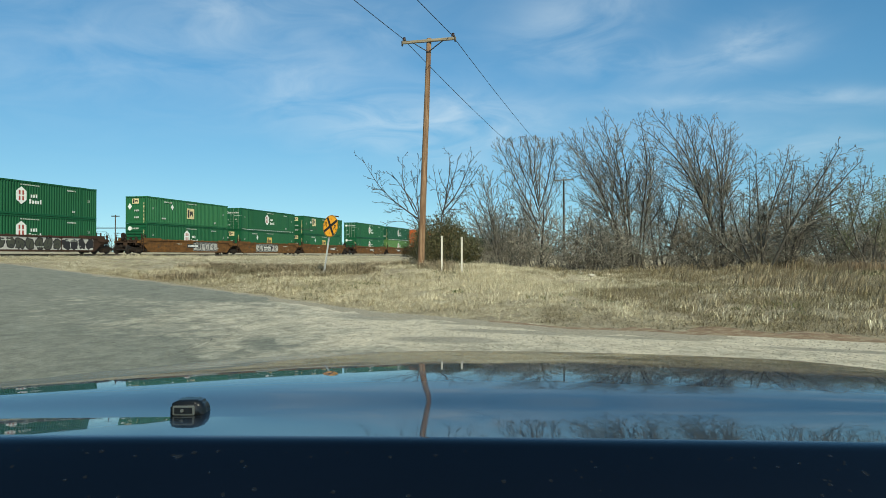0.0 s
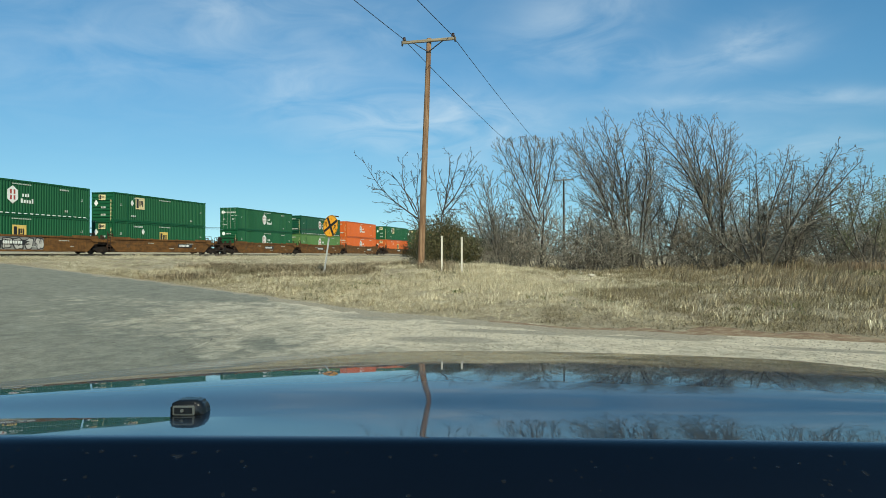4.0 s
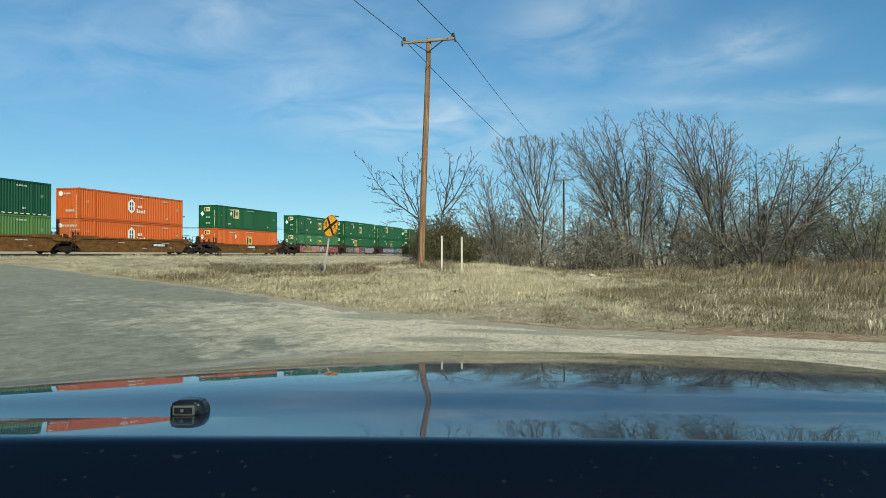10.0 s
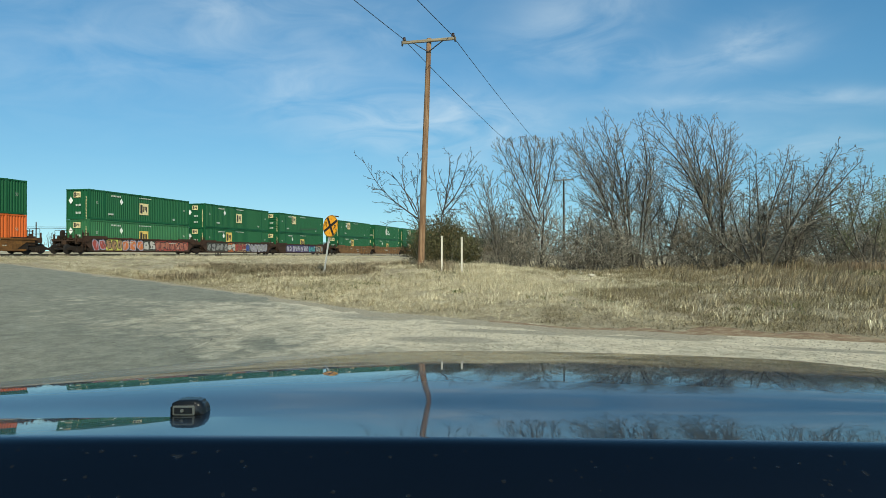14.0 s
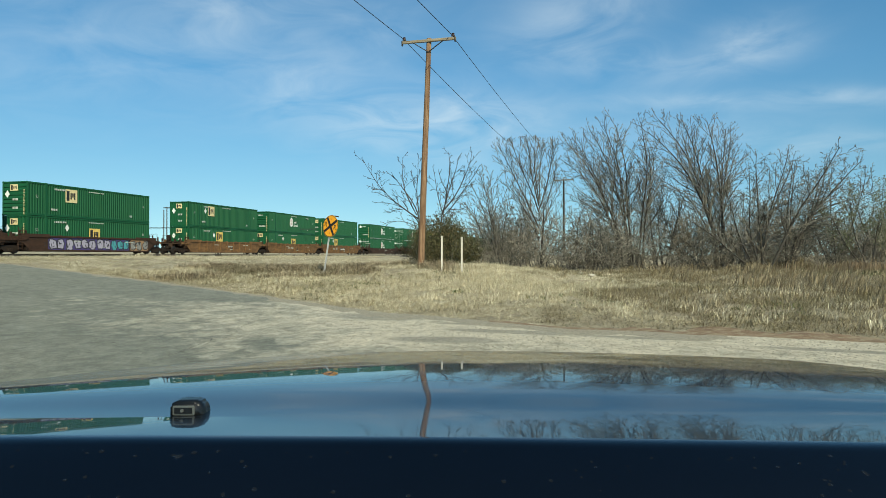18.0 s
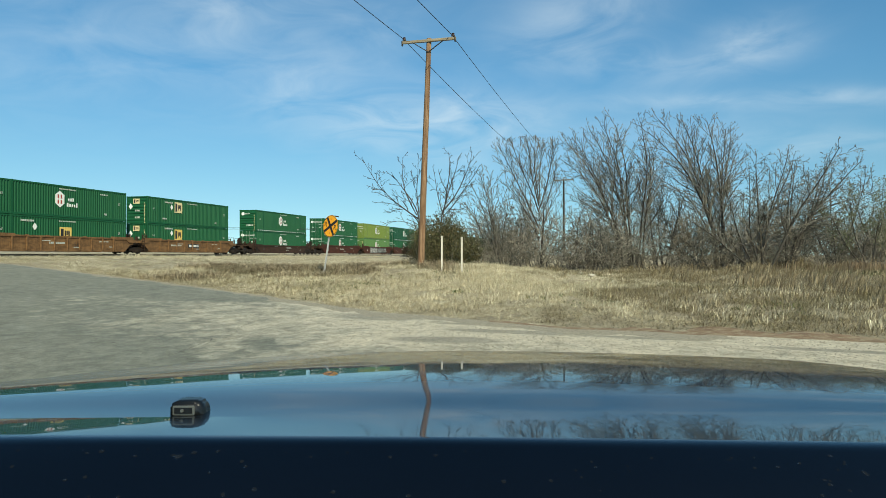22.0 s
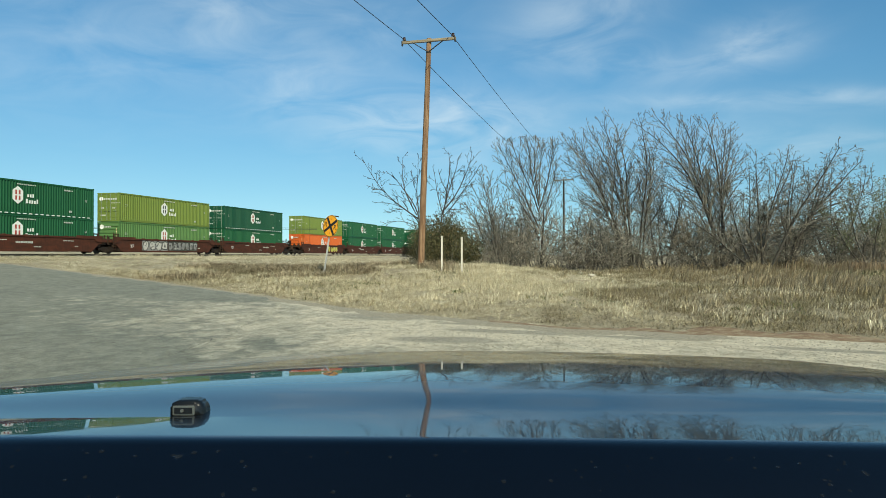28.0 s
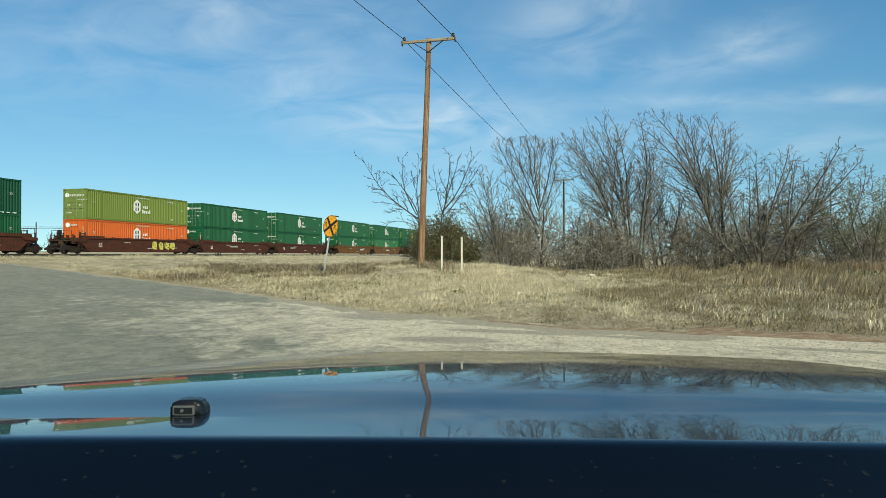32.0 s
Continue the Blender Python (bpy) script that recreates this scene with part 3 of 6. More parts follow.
def build_track():
    mid = 1.30
    bm = bmesh.new()
    prism(bm, [(-4.2, 0.2), (4.2, 0.2), (1.9, RAIL_Z - 0.20), (-1.9, RAIL_Z - 0.20)], -420, 700)
    ob = part("railbed", bm, "ballast")
    m = track_pose(0, mid)
    ob.matrix_basis = m @ pose(0, 0, 0, 0, 0, -90)
    tagged(ob, "raised grey ballast bed under the rails", "railbed", kind="structure")
    for side in (-0.7175, 0.7175):
        bm = bmesh.new()
        prism(bm, [(-0.07, -0.17), (0.07, -0.17), (0.07, -0.15), (0.015, -0.13), (0.015, -0.05), (0.037, -0.035), (0.037, 0), (-0.037, 0), (-0.037, -0.035), (-0.015, -0.05), (-0.015, -0.13), (-0.07, -0.15)], -420, 700)
        r = part("rail", bm, "rail")
        r.matrix_basis = track_pose(0, mid + side, RAIL_Z) @ pose(0, 0, 0, 0, 0, -90)
        tagged(r, "worn steel running rail on timber sleepers", "rail", "rails of the track", "structure")
    bm = bmesh.new()
    box(bm, -0.11, 0.11, -1.3, 1.3, -0.32, -0.165, 0.01)
    sl = part("sleeper", bm, "tie")
    sl.matrix_basis = track_pose(20, mid, RAIL_Z)
    tagged(sl, "dark creosoted timber sleeper in the ballast", "sleeper", "sleepers of the track", "structure")
    for i in range(1, 180):
        copy_thing(sl, track_pose(20 + 0.6 * i, mid, RAIL_Z))


build_track()


# ---- containers ----
CL, CW, CH = 16.15, 2.59, 2.896
MESHES = {}


def shared(name, key, make, material, parent, m=None, label="", smooth=False):
    """A part whose mesh is made once for each key."""
    if key not in MESHES:
        bm = bmesh.new()
        make(bm)
        me = bpy.data.meshes.new(name)
        bm.to_mesh(me)
        bm.free()
        me.materials.append(M[material])
        if smooth:
            me.polygons.foreach_set("use_smooth", [True] * len(me.polygons))
        MESHES[key] = me
    ob = new(name, MESHES[key])
    ob.parent = parent
    if m is not None:
        ob.matrix_basis = m
    if label:
        ob["label"] = label
    if name in ("stencil", "lettering_block", "emblem_mark", "reflective_strip", "graffiti_stroke", "graffiti_ground"):
        ob["kind"] = "stuff"
    return ob


def corrugated(bm, length, height, x0, z0, y, depth=0.04, pitch=0.235, face=-1, axis_y=False):
    """Pressed steel wall: trapezoid ribs along its length; face: the side its ribs stand out to."""
    n = max(2, int(length / pitch))
    p = length / n
    pts = []
    for i in range(n):
        a = x0 + i * p
        pts += [(a, 0), (a + 0.30 * p, 0), (a + 0.45 * p, depth), (a + 0.85 * p, depth)]
    pts.append((x0 + length, 0))
    low, top = [], []
    for a, d in pts:
        q = (y + face * -d)
        low.append(bm.verts.new((q, a, z0) if axis_y else (a, q, z0)))
        top.append(bm.verts.new((q, a, z0 + height) if axis_y else (a, q, z0 + height)))
    for i in range(len(pts) - 1):
        bm.faces.new((low[i], low[i + 1], top[i + 1], top[i]))
    bmesh.ops.recalc_face_normals(bm, faces=bm.faces)


def make_sides(near):
    def make(bm):
        y = 0.012 if near else CW - 0.012
        corrugated(bm, CL - 0.3, CH - 0.30, 0.15, 0.17, y, 0.07, 0.285, face=-1 if near else 1)
    return make


def make_frame(bm):
    for y in (0.0, CW - 0.11):
        box(bm, 0.0, CL, y, y + 0.11, 0.0, 0.18, 0.008)
        box(bm, 0.0, CL, y, y + 0.09, CH - 0.14, CH - 0.012, 0.008)
        for x in (0.0, CL - 0.16):
            box(bm, x, x + 0.16, y, y + 0.11, 0.0, CH - 0.01, 0.01)
    for x in (0.0, CL - 0.11):
        box(bm, x, x + 0.11, 0, CW, 0.0, 0.17, 0.008)
        box(bm, x, x + 0.11, 0, CW, CH - 0.13, CH - 0.012, 0.008)


def make_post(bm):
    box(bm, 0.0, 0.17, 0.0, 0.106, 0.0, CH, 0.01)


def make_roof(bm):
    box(bm, 0.02, CL - 0.02, 0.03, CW - 0.03, CH - 0.05, CH - 0.02)
    for i in range(24):
        x = 0.4 + i * 0.64
        box(bm, x, x + 0.3, 0.14, CW - 0.14, CH - 0.021, CH - 0.008)


def make_floor(bm):
    box(bm, 0.05, CL - 0.05, 0.08, CW - 0.08, 0.03, 0.16)


def make_castings(bm):
    for x in (-0.006, CL - 0.172, 1.98, CL - 2.15):
        for y in (-0.012, CW - 0.15):
            for z in (-0.004, CH - 0.115):
                box(bm, x, x + 0.178, y, y + 0.162, z, z + 0.119, 0.01)


def make_end_ribs(bm):
    """Front wall with level ribs."""
    rows = [(0.06, 0.17)]
    for i in range(7):
        z = 0.30 + i * 0.345
        rows += [(0.06, z), (-0.004, z + 0.05), (-0.004, z + 0.20), (0.06, z + 0.25)]
    rows.append((0.06, CH - 0.13))
    a = [bm.verts.new((x, 0.11, z)) for x, z in rows]
    b = [bm.verts.new((x, CW - 0.11, z)) for x, z in rows]
    for i in range(len(rows) - 1):
        bm.faces.new((a[i], a[i + 1], b[i + 1], b[i]))


def make_end_corr(bm):
    corrugated(bm, CW - 0.3, CH - 0.30, 0.15, 0.17, 0.02, 0.075, 0.30, -1, True)


def make_far_end(bm):
    corrugated(bm, CW - 0.3, CH - 0.30, 0.15, 0.17, CL - 0.02, 0.045, 0.26, 1, True)


def make_door(side):
    def make(bm):
        a, b = (0.12, CW / 2 - 0.012) if side else (CW / 2 + 0.012, CW - 0.12)
        box(bm, 0.03, 0.09, a, b, 0.17, CH - 0.13, 0.008)
        for i in range(4):
            z = 0.36 + i * 0.60
            box(bm, 0.012, 0.04, a + 0.08, b - 0.08, z, z + 0.34, 0.012)
    return make


def make_rod(bm):
    tube(bm, (-0.012, 0, 0.10), (-0.012, 0, CH - 0.08), 0.021, sides=6)
    for z in (0.14, 0.7, 1.35, 2.0, CH - 0.17):
        box(bm, -0.03, 0.03, -0.05, 0.05, z, z + 0.06)
    box(bm, -0.045, -0.012, -0.02, 0.26, 1.02, 1.055)


def make_hexagon(bm):
    h, w = 0.76, 0.54
    prism(bm, [(0, -h), (w, -0.50 * h), (w, 0.50 * h), (0, h), (-w, 0.50 * h), (-w, -0.50 * h)], -0.004, 0.0)


def make_mark(bm):
    """Plain bars inside the hexagon."""
    for x in (-0.27, 0.09):
        box(bm, x, x + 0.17, -0.009, -0.004, -0.42, -0.06)
        box(bm, x, x + 0.17, -0.009, -0.004, 0.06, 0.42)


def make_word_bars(bm):
    """Two short rows of plain uneven bars."""
    rnd = random.Random(4)
    for z, n, x0 in ((0.08, 3, 0.16), (-0.44, 5, 0.0)):
        x = x0
        for i in range(n):
            w, h = rnd.uniform(0.15, 0.21), rnd.uniform(0.24, 0.40)
            box(bm, x, x + w, -0.005, 0.0, z, z + h)
            x += w + 0.10


def make_square(bm):
    box(bm, -0.72, 0.72, -0.004, 0.0, -0.60, 0.60)


def make_square_bars(bm):
    """Plain dark blocks on the square."""
    box(bm, -0.58, -0.24, -0.008, -0.004, -0.46, 0.46)
    for x, z0, z1 in ((-0.12, -0.30, 0.30), (0.10, -0.10, 0.30), (0.32, -0.30, 0.30)):
        box(bm, x, x + 0.17, -0.008, -0.004, z0, z1)


def make_diamond(bm):
    prism(bm, [(0, -0.34), (0.26, 0), (0, 0.34), (-0.26, 0)], -0.004, 0.0)


def make_bar_row(n, h=0.13, seed=1, w=(0.07, 0.15)):
    def make(bm):
        rnd = random.Random(seed)
        x = 0.0
        for i in range(n):
            q = rnd.uniform(*w)
            box(bm, x, x + q, -0.004, 0.0, -0.4 * h, 0.4 * h)
            x += q + 0.06
    return make


def make_dashes(bm):
    for i in range(int((CL - 0.6) / 0.62)):
        box(bm, 0.4 + i * 0.62, 0.4 + i * 0.62 + 0.36, -0.005, 0.0, 0.05, 0.13)


def text_mesh(body, size):
    """Flat lettering in Blender's own font, lying in x and z."""
    key = ("text", body, size)
    if key not in MESHES:
        cu = bpy.data.curves.new("lettering", "FONT")
        cu.body, cu.size, cu.extrude = body, size, 0.002
        cu.align_x, cu.align_y = "CENTER", "CENTER"
        ob = new("lettering", cu)
        bpy.context.view_layer.update()
        me = bpy.data.meshes.new_from_object(ob.evaluated_get(bpy.context.evaluated_depsgraph_get()))
        bpy.data.objects.remove(ob)
        me.transform(Matrix.Rotation(radians(90), 4, "X"))
        MESHES[key] = me
    return MESHES[key]


def lettering(name, body, size, material, parent, m):
    me = text_mesh(body, size)
    if not me.materials:
        me.materials.append(M[material])
    ob = new(name, me)
    ob.parent, ob.matrix_basis = parent, m
    return ob


PAINT_WORD = {"green": "green", "deep": "dark green", "mid": "mid-green", "pale": "faded pale green", "grey_green": "faded grey-green", "lime": "lime green", "orange": "orange"}


def container(paint, logo, end, dashes, mark_at, row):
    """One 53 ft box. logo: hex or square; end: doors, ribs or corr; row: upper or lower."""
    c = empty("shipping_container")
    w = PAINT_WORD[paint]
    what = "white hexagon emblem" if logo == "hex" else "cream square emblem"
    tail = "stacked on top" if row == "upper" else "in a well"
    tagged(c, f"{w} corrugated container with {what}, {tail}", "container", "containers on the train")
    P = lambda n, k, f, m=None, mm=None, label="": shared(n, (k, mm or paint), f, mm or paint, c, m, label)
    P("side_wall", "near", make_sides(True))
    P("side_wall", "far", make_sides(False))
    P("frame", "frame", make_frame)
    for x in (1.98, CL - 1.98 - 0.17):
        for y in (-0.006, CW - 0.10):
            P("side_post", "post", make_post, pose(x, y, 0))
    P("roof", "roof", make_roof)
    P("floor", "floor", make_floor)
    tagged(P("corner_casting", "cast", make_castings), kind="stuff")
    P("end_wall", "farend", make_far_end)
    if end == "doors":
        for s in (True, False):
            d = P("door", "door%d" % s, make_door(s))
            for k, o in enumerate((0.26, 0.92)):
                y = (0.12 + o) if s else (CW - 0.12 - o)
                shared("lock_rod", ("rod", "steel"), make_rod, "steel", d, pose(0, y, 0) if s else pose(0, y - 0.10, 0), "galvanised lock rod")
            if not s:
                m = pose(-0.004, 2.12, 2.28, 0, 0, -90) @ Matrix.Diagonal((0.42, 1, 0.30, 1))
                shared("emblem", ("hex", "white"), make_hexagon, "white", d, m, "small white emblem")
            for k, (z, n, h) in enumerate(((2.25, 4, 0.24), (1.85, 6, 0.10), (1.35, 2, 0.22), (0.62, 3, 0.16))):
                y = (1.02, 0.98, 0.80, 1.0)[k] if s else (1.86, 2.2, 2.1, 2.2)[k]
                if k == (3 if s else 1):
                    continue
                shared("stencil", ("door_row", n, k), make_bar_row(n, h, k + (2 if s else 9), (0.08, 0.2)), "stencil", d, pose(0.008, y, z, 0, 0, -90), "white stencil bars")
    else:
        wl = P("end_wall", "end" + end, make_end_ribs if end == "ribs" else make_end_corr)
        if logo == "hex":
            m = pose(-0.012, 2.05, 2.35, 0, 0, -90) @ Matrix.Diagonal((0.42, 1, 0.34, 1))
            shared("emblem", ("hex", "white"), make_hexagon, "white", wl, m, "small white emblem")
            shared("stencil", ("endrow", 4), make_bar_row(4, 0.2, 3, (0.1, 0.2)), "stencil", wl, pose(-0.012, 1.72, 2.35, 0, 0, -90), "white stencil bars")
            shared("stencil", ("endrow", 5), make_bar_row(5, 0.26, 5, (0.1, 0.16)), "stencil", wl, pose(-0.012, 1.5, 0.75, 0, 0, -90), "white stencil bars")
        else:
            m = pose(-0.012, 1.35, 2.36, 0, 0, -90) @ Matrix.Diagonal((0.55, 1, 0.45, 1))
            sq = shared("emblem", ("square", "cream"), make_square, "cream", wl, m, "small cream emblem panel")
            shared("stencil", ("sqbars", "black"), make_square_bars, "black", c, m @ pose(0, -0.001, 0), "dark bars on the emblem panel")
            shared("hazard_diamond", ("diamond", "white"), make_diamond, "white", wl, pose(-0.012, 2.05, 1.8, 0, 0, -90), "white diamond plate")
            for z in (1.35, 0.62):
                shared("stencil", ("endrow2", z), make_bar_row(3, 0.24, 7, (0.1, 0.22)), "stencil", wl, pose(-0.012, 1.5, z, 0, 0, -90), "white stencil bars")
        for z in (2.2, 1.5, 0.8):
            shared("stencil", ("upright", z), make_bar_row(6, 0.12, 11, (0.04, 0.1)), "cream", wl, pose(-0.014, 0.32, z, 0, 0, -90) @ pose(0, 0, 0, 0, 90, 0), "upright stencil bars")
    if logo == "hex":
        inner = "black" if paint in ("orange", "lime") else "red"
        em = shared("emblem", ("hex", "white"), make_hexagon, "white", c, pose(7.3, -0.004, 1.62), "white hexagon emblem")
        shared("emblem_mark", ("mark", inner), make_mark, inner, em, None, "plain bars in the emblem")
        shared("lettering_block", ("word", "white"), make_word_bars, "white", c, pose(8.12, -0.004, 1.42), "white lettering bars")
    else:
        z = (1.98 if row == "upper" else 1.8) if mark_at < 7 else 1.42
        em = shared("emblem", ("square", "cream" if row == "upper" else "yellow"), make_square, "cream" if row == "upper" else "yellow", c, pose(mark_at, -0.004, z), "cream emblem panel")
        shared("emblem_mark", ("sqbars", "black"), make_square_bars, "black", em, None, "plain dark bars on the panel")
        if mark_at != 5:
            shared("hazard_diamond", ("diamond", "white"), make_diamond, "white", c, pose(4.5 if mark_at > 7 else mark_at - 1.25, -0.004, 1.95), "white diamond plate")
        shared("stencil", ("low_row", "white"), make_bar_row(3, 0.22, 6, (0.1, 0.25)), "stencil", c, pose(2.6, -0.004, 0.62), "white stencil bars")
    for k, (x, z, n, h) in enumerate(((7.2, 2.55, 9, 0.12), (3.0, 2.45, 7, 0.20), (13.0, 0.55, 2, 0.24), (12.4, 2.45, 5, 0.16))):
        if k == 1 and logo == "hex" or k == 3 and logo == "square":
            continue
        shared("stencil", ("side_row", k), make_bar_row(n, h, k + 20, (0.09, 0.2)), "stencil", c, pose(x, -0.004, z), "white stencil bars")
    for x in (1.05, CL - 1.05):
        lettering("length_number", "53", 0.33, "stencil", c, pose(x, -0.004, 1.65))
    if dashes:
        shared("reflective_strip", ("dash", "white"), make_dashes, "white", c, pose(0, -0.002, 0), "white dashed reflective strip")
    return c


# ---- well cars ----
WELL_Z = 0.42          # well floor above the rail
PITCH = 19.42
SIDE_LOW, SIDE_TOP = 0.24, 1.62


def make_well_side(kind, y0, y1):
    def make(bm):
        a, b = -0.75, CL + 0.75
        if kind == "taper":
            prism(bm, [(a, 0.98), (a + 0.9, 0.98), (a + 2.1, SIDE_LOW), (b - 2.1, SIDE_LOW), (b - 0.9, 0.98), (b, 0.98), (b, 1.22), (a, 1.22)], y0, y1)
        else:
            prism(bm, [(a - 0.2, 0.95), (a + 0.2, 0.95), (a + 1.0, SIDE_LOW + 0.06), (b - 1.0, SIDE_LOW + 0.06), (b - 0.2, 0.95), (b + 0.2, 0.95), (b + 0.2, SIDE_TOP - 0.10), (a - 0.2, SIDE_TOP - 0.10)], y0, y1)
    return make


def make_chord(kind, y):
    """Heavy rails along the top and the foot of a side."""
    def make(bm):
        top = 1.34 if kind == "taper" else SIDE_TOP
        box(bm, -0.95, CL + 0.95, y - 0.07, y + 0.10, top - 0.16, top, 0.015)
        box(bm, 0.4, CL - 0.4, y - 0.05, y + 0.12, SIDE_LOW - 0.02, SIDE_LOW + 0.13, 0.015)
    return make


def make_rib(bm):
    box(bm, -0.06, 0.06, -0.10, 0.0, SIDE_LOW + 0.12, SIDE_TOP - 0.15, 0.01)


def make_end_box(y0, y1):
    """Raised end sill over the wheels."""
    def make(bm):
        prism(bm, [(-1.6, 1.15), (-0.3, 1.15), (0.0, 1.30), (0.0, SIDE_TOP - 0.17), (2.3, SIDE_TOP - 0.17), (2.3, SIDE_TOP + 0.12), (-0.9, SIDE_TOP + 0.12), (-1.0, 1.45), (-1.6, 1.40)], y0, y1)
    return make


def make_platform(bm):
    box(bm, -1.75, 0.05, 0.12, 2.48, 1.18, 1.30, 0.01)
    box(bm, -1.75, -0.1, 1.05, 1.55, 0.75, 1.20, 0.02)
    for y in (0.3, 0.75, 1.85, 2.3):
        box(bm, -1.6, -0.1, y, y + 0.10, 1.02, 1.2)
    # stepped skirts, posts, and the brake gear between them
    for y in (0.02, 2.46):
        box(bm, -1.70, -0.95, y, y + 0.10, 0.92, 1.40, 0.015)
        box(bm, -0.95, 0.10, y, y + 0.10, 0.72, 1.52, 0.015)
        for x in (-1.62, -0.72, -0.10):
            box(bm, x, x + 0.09, y, y + 0.09, 1.3, 2.05 if x > -1 else 1.85)
        box(bm, -0.72, -0.02, y, y + 0.06, 1.92, 1.99)
    for y in (0.55, 1.25, 1.9):
        tube(bm, (-1.3, y, 1.42), (-0.45, y, 1.42), 0.13, sides=8)
        box(bm, -1.0, -0.8, y - 0.08, y + 0.08, 1.3, 1.75)


def make_bulkhead(bm):
    """Plates that close the well's end: one across, one inside each side."""
    box(bm, -0.10, -0.03, -0.02, CW + 0.02, 0.30, 1.45)
    for y in (-0.045, CW + 0.02):
        box(bm, -0.10, 1.7, y, y + 0.025, 0.30, 1.42)


def make_ladder(bm):
    for x in (-0.2, 0.2):
        box(bm, x - 0.02, x + 0.02, -0.03, 0.01, 0.35, 2.25)
    for i in range(6):
        box(bm, -0.2, 0.2, -0.03, 0.0, 0.45 + i * 0.3, 0.48 + i * 0.3)


def make_railing(bm):
    for y in (0.2, 1.3, 2.4):
        tube(bm, (0, y, 1.3), (0, y, 2.2), 0.022, sides=6)
    for z in (1.75, 2.2):
        tube(bm, (0, 0.2, z), (0, 2.4, z), 0.02, sides=6)


def make_brake(bm):
    tube(bm, (-0.02, 0, 0), (0.05, 0, 0), 0.28, sides=14)
    tube(bm, (0.0, 0, 0), (0.12, 0, -0.1), 0.05, sides=8)
    box(bm, 0.04, 0.22, -0.14, 0.14, -0.55, 0.0, 0.02)


def make_side_frame(bm):
    prism(bm, [(-1.15, 0.36), (-0.75, 0.36), (-0.45, 0.14), (0.45, 0.14), (0.75, 0.36), (1.15, 0.36), (1.15, 0.56), (0.6, 0.72), (-0.6, 0.72), (-1.15, 0.56)], 0.0, 0.16)
    for x in (-0.28, -0.09, 0.10):
        tube(bm, (x + 0.09, -0.03, 0.2), (x + 0.09, -0.03, 0.5), 0.075, sides=8)


def make_wheel(bm):
    tube(bm, (0, 0, 0), (0, 0.13, 0), 0.43, sides=20)
    tube(bm, (0, 0.10, 0), (0, 0.135, 0), 0.465, sides=20)
    tube(bm, (0, -0.04, 0), (0, 0.0, 0), 0.12, sides=10)


def make_axle(bm):
    tube(bm, (0, 0, 0), (0, 1.9, 0), 0.08, sides=8)


def make_coupler(bm):
    box(bm, -1.1, 0.0, 1.2, 1.4, 0.70, 0.92, 0.03)
    box(bm, -1.35, -1.05, 1.1, 1.5, 0.66, 0.98, 0.06)


def make_tag(seed, length, height, n, size, lift):
    """Fat sprayed forms side by side, each an uneven rounded shape; size scales each about its middle."""
    def make(bm):
        rnd = random.Random(seed)
        for i in range(n):
            w = length / n
            cx, cz = (i + 0.5) * w + rnd.uniform(-0.06, 0.06) * w, height * rnd.uniform(0.46, 0.54)
            rx, rz, p = 0.54 * w, height * rnd.uniform(0.42, 0.5), rnd.uniform(2.4, 4.0)
            lean, k = rnd.uniform(-0.25, 0.25), 18
            bite = [rnd.uniform(0.72, 1.06) for _ in range(k)]
            ring = []
            for j in range(k):
                t = 2 * math.pi * j / k
                r = bite[j] / (abs(math.cos(t)) ** p + abs(math.sin(t)) ** p) ** (1 / p)
                px, pz = cx + size * (rx * r * math.cos(t) + lean * rz * math.sin(t)), cz + size * rz * r * math.sin(t)
                ring.append(bm.verts.new((min(max(px, 0.0), length), -lift, min(max(pz, 0.02), height - 0.02))))
            mid = bm.verts.new((cx, -lift, cz))
            for j in range(k):
                bm.faces.new((ring[j], ring[(j + 1) % k], mid))
    return make


def make_tag_slits(seed, length, height, n):
    """Holes and slashes inside the sprayed forms: short tapered bars at odd angles."""
    def make(bm):
        rnd = random.Random(seed + 900)
        for i in range(n):
            for _ in range(3):
                cx, cz = (i + rnd.uniform(0.25, 0.75)) * length / n, height * rnd.uniform(0.28, 0.72)
                ln, wd, t = rnd.uniform(0.14, 0.34), rnd.uniform(0.03, 0.07), rnd.choice((0.2, 1.2, 1.6, 2.0)) + rnd.uniform(-0.3, 0.3)
                c, q = math.cos(t), math.sin(t)
                bm.faces.new([bm.verts.new((min(max(cx + u * c - v * q, 0), length), -0.0045, min(max(cz + u * q + v * c, 0.02), height - 0.02))) for u, v in ((-ln, 0), (0, -wd), (ln, -0.3 * wd), (0.1, wd))])
    return make


def make_tag_fill(seed, length, height, n):
    """Sprayed ground of one piece: a band with a ragged outline."""
    def make(bm):
        rnd = random.Random(seed + 50)
        m = n * 5
        top, low = [], []
        for i in range(m + 1):
            x = length * i / m
            edge = min(1.0, 5.0 * min(i, m - i) / m + 0.75)
            top.append(bm.verts.new((x, -0.0015, height * (0.5 + 0.5 * edge * rnd.uniform(0.90, 1.0)))))
            low.append(bm.verts.new((x, -0.0015, height * (0.5 - 0.5 * edge * rnd.uniform(0.90, 1.0)))))
        for i in range(m):
            bm.faces.new((low[i], low[i + 1], top[i + 1], top[i]))
    return make


WELL_WORD = {"brown": "brown", "tan": "faded tan", "maroon": "dark maroon-brown", "rust": "rusty brown"}


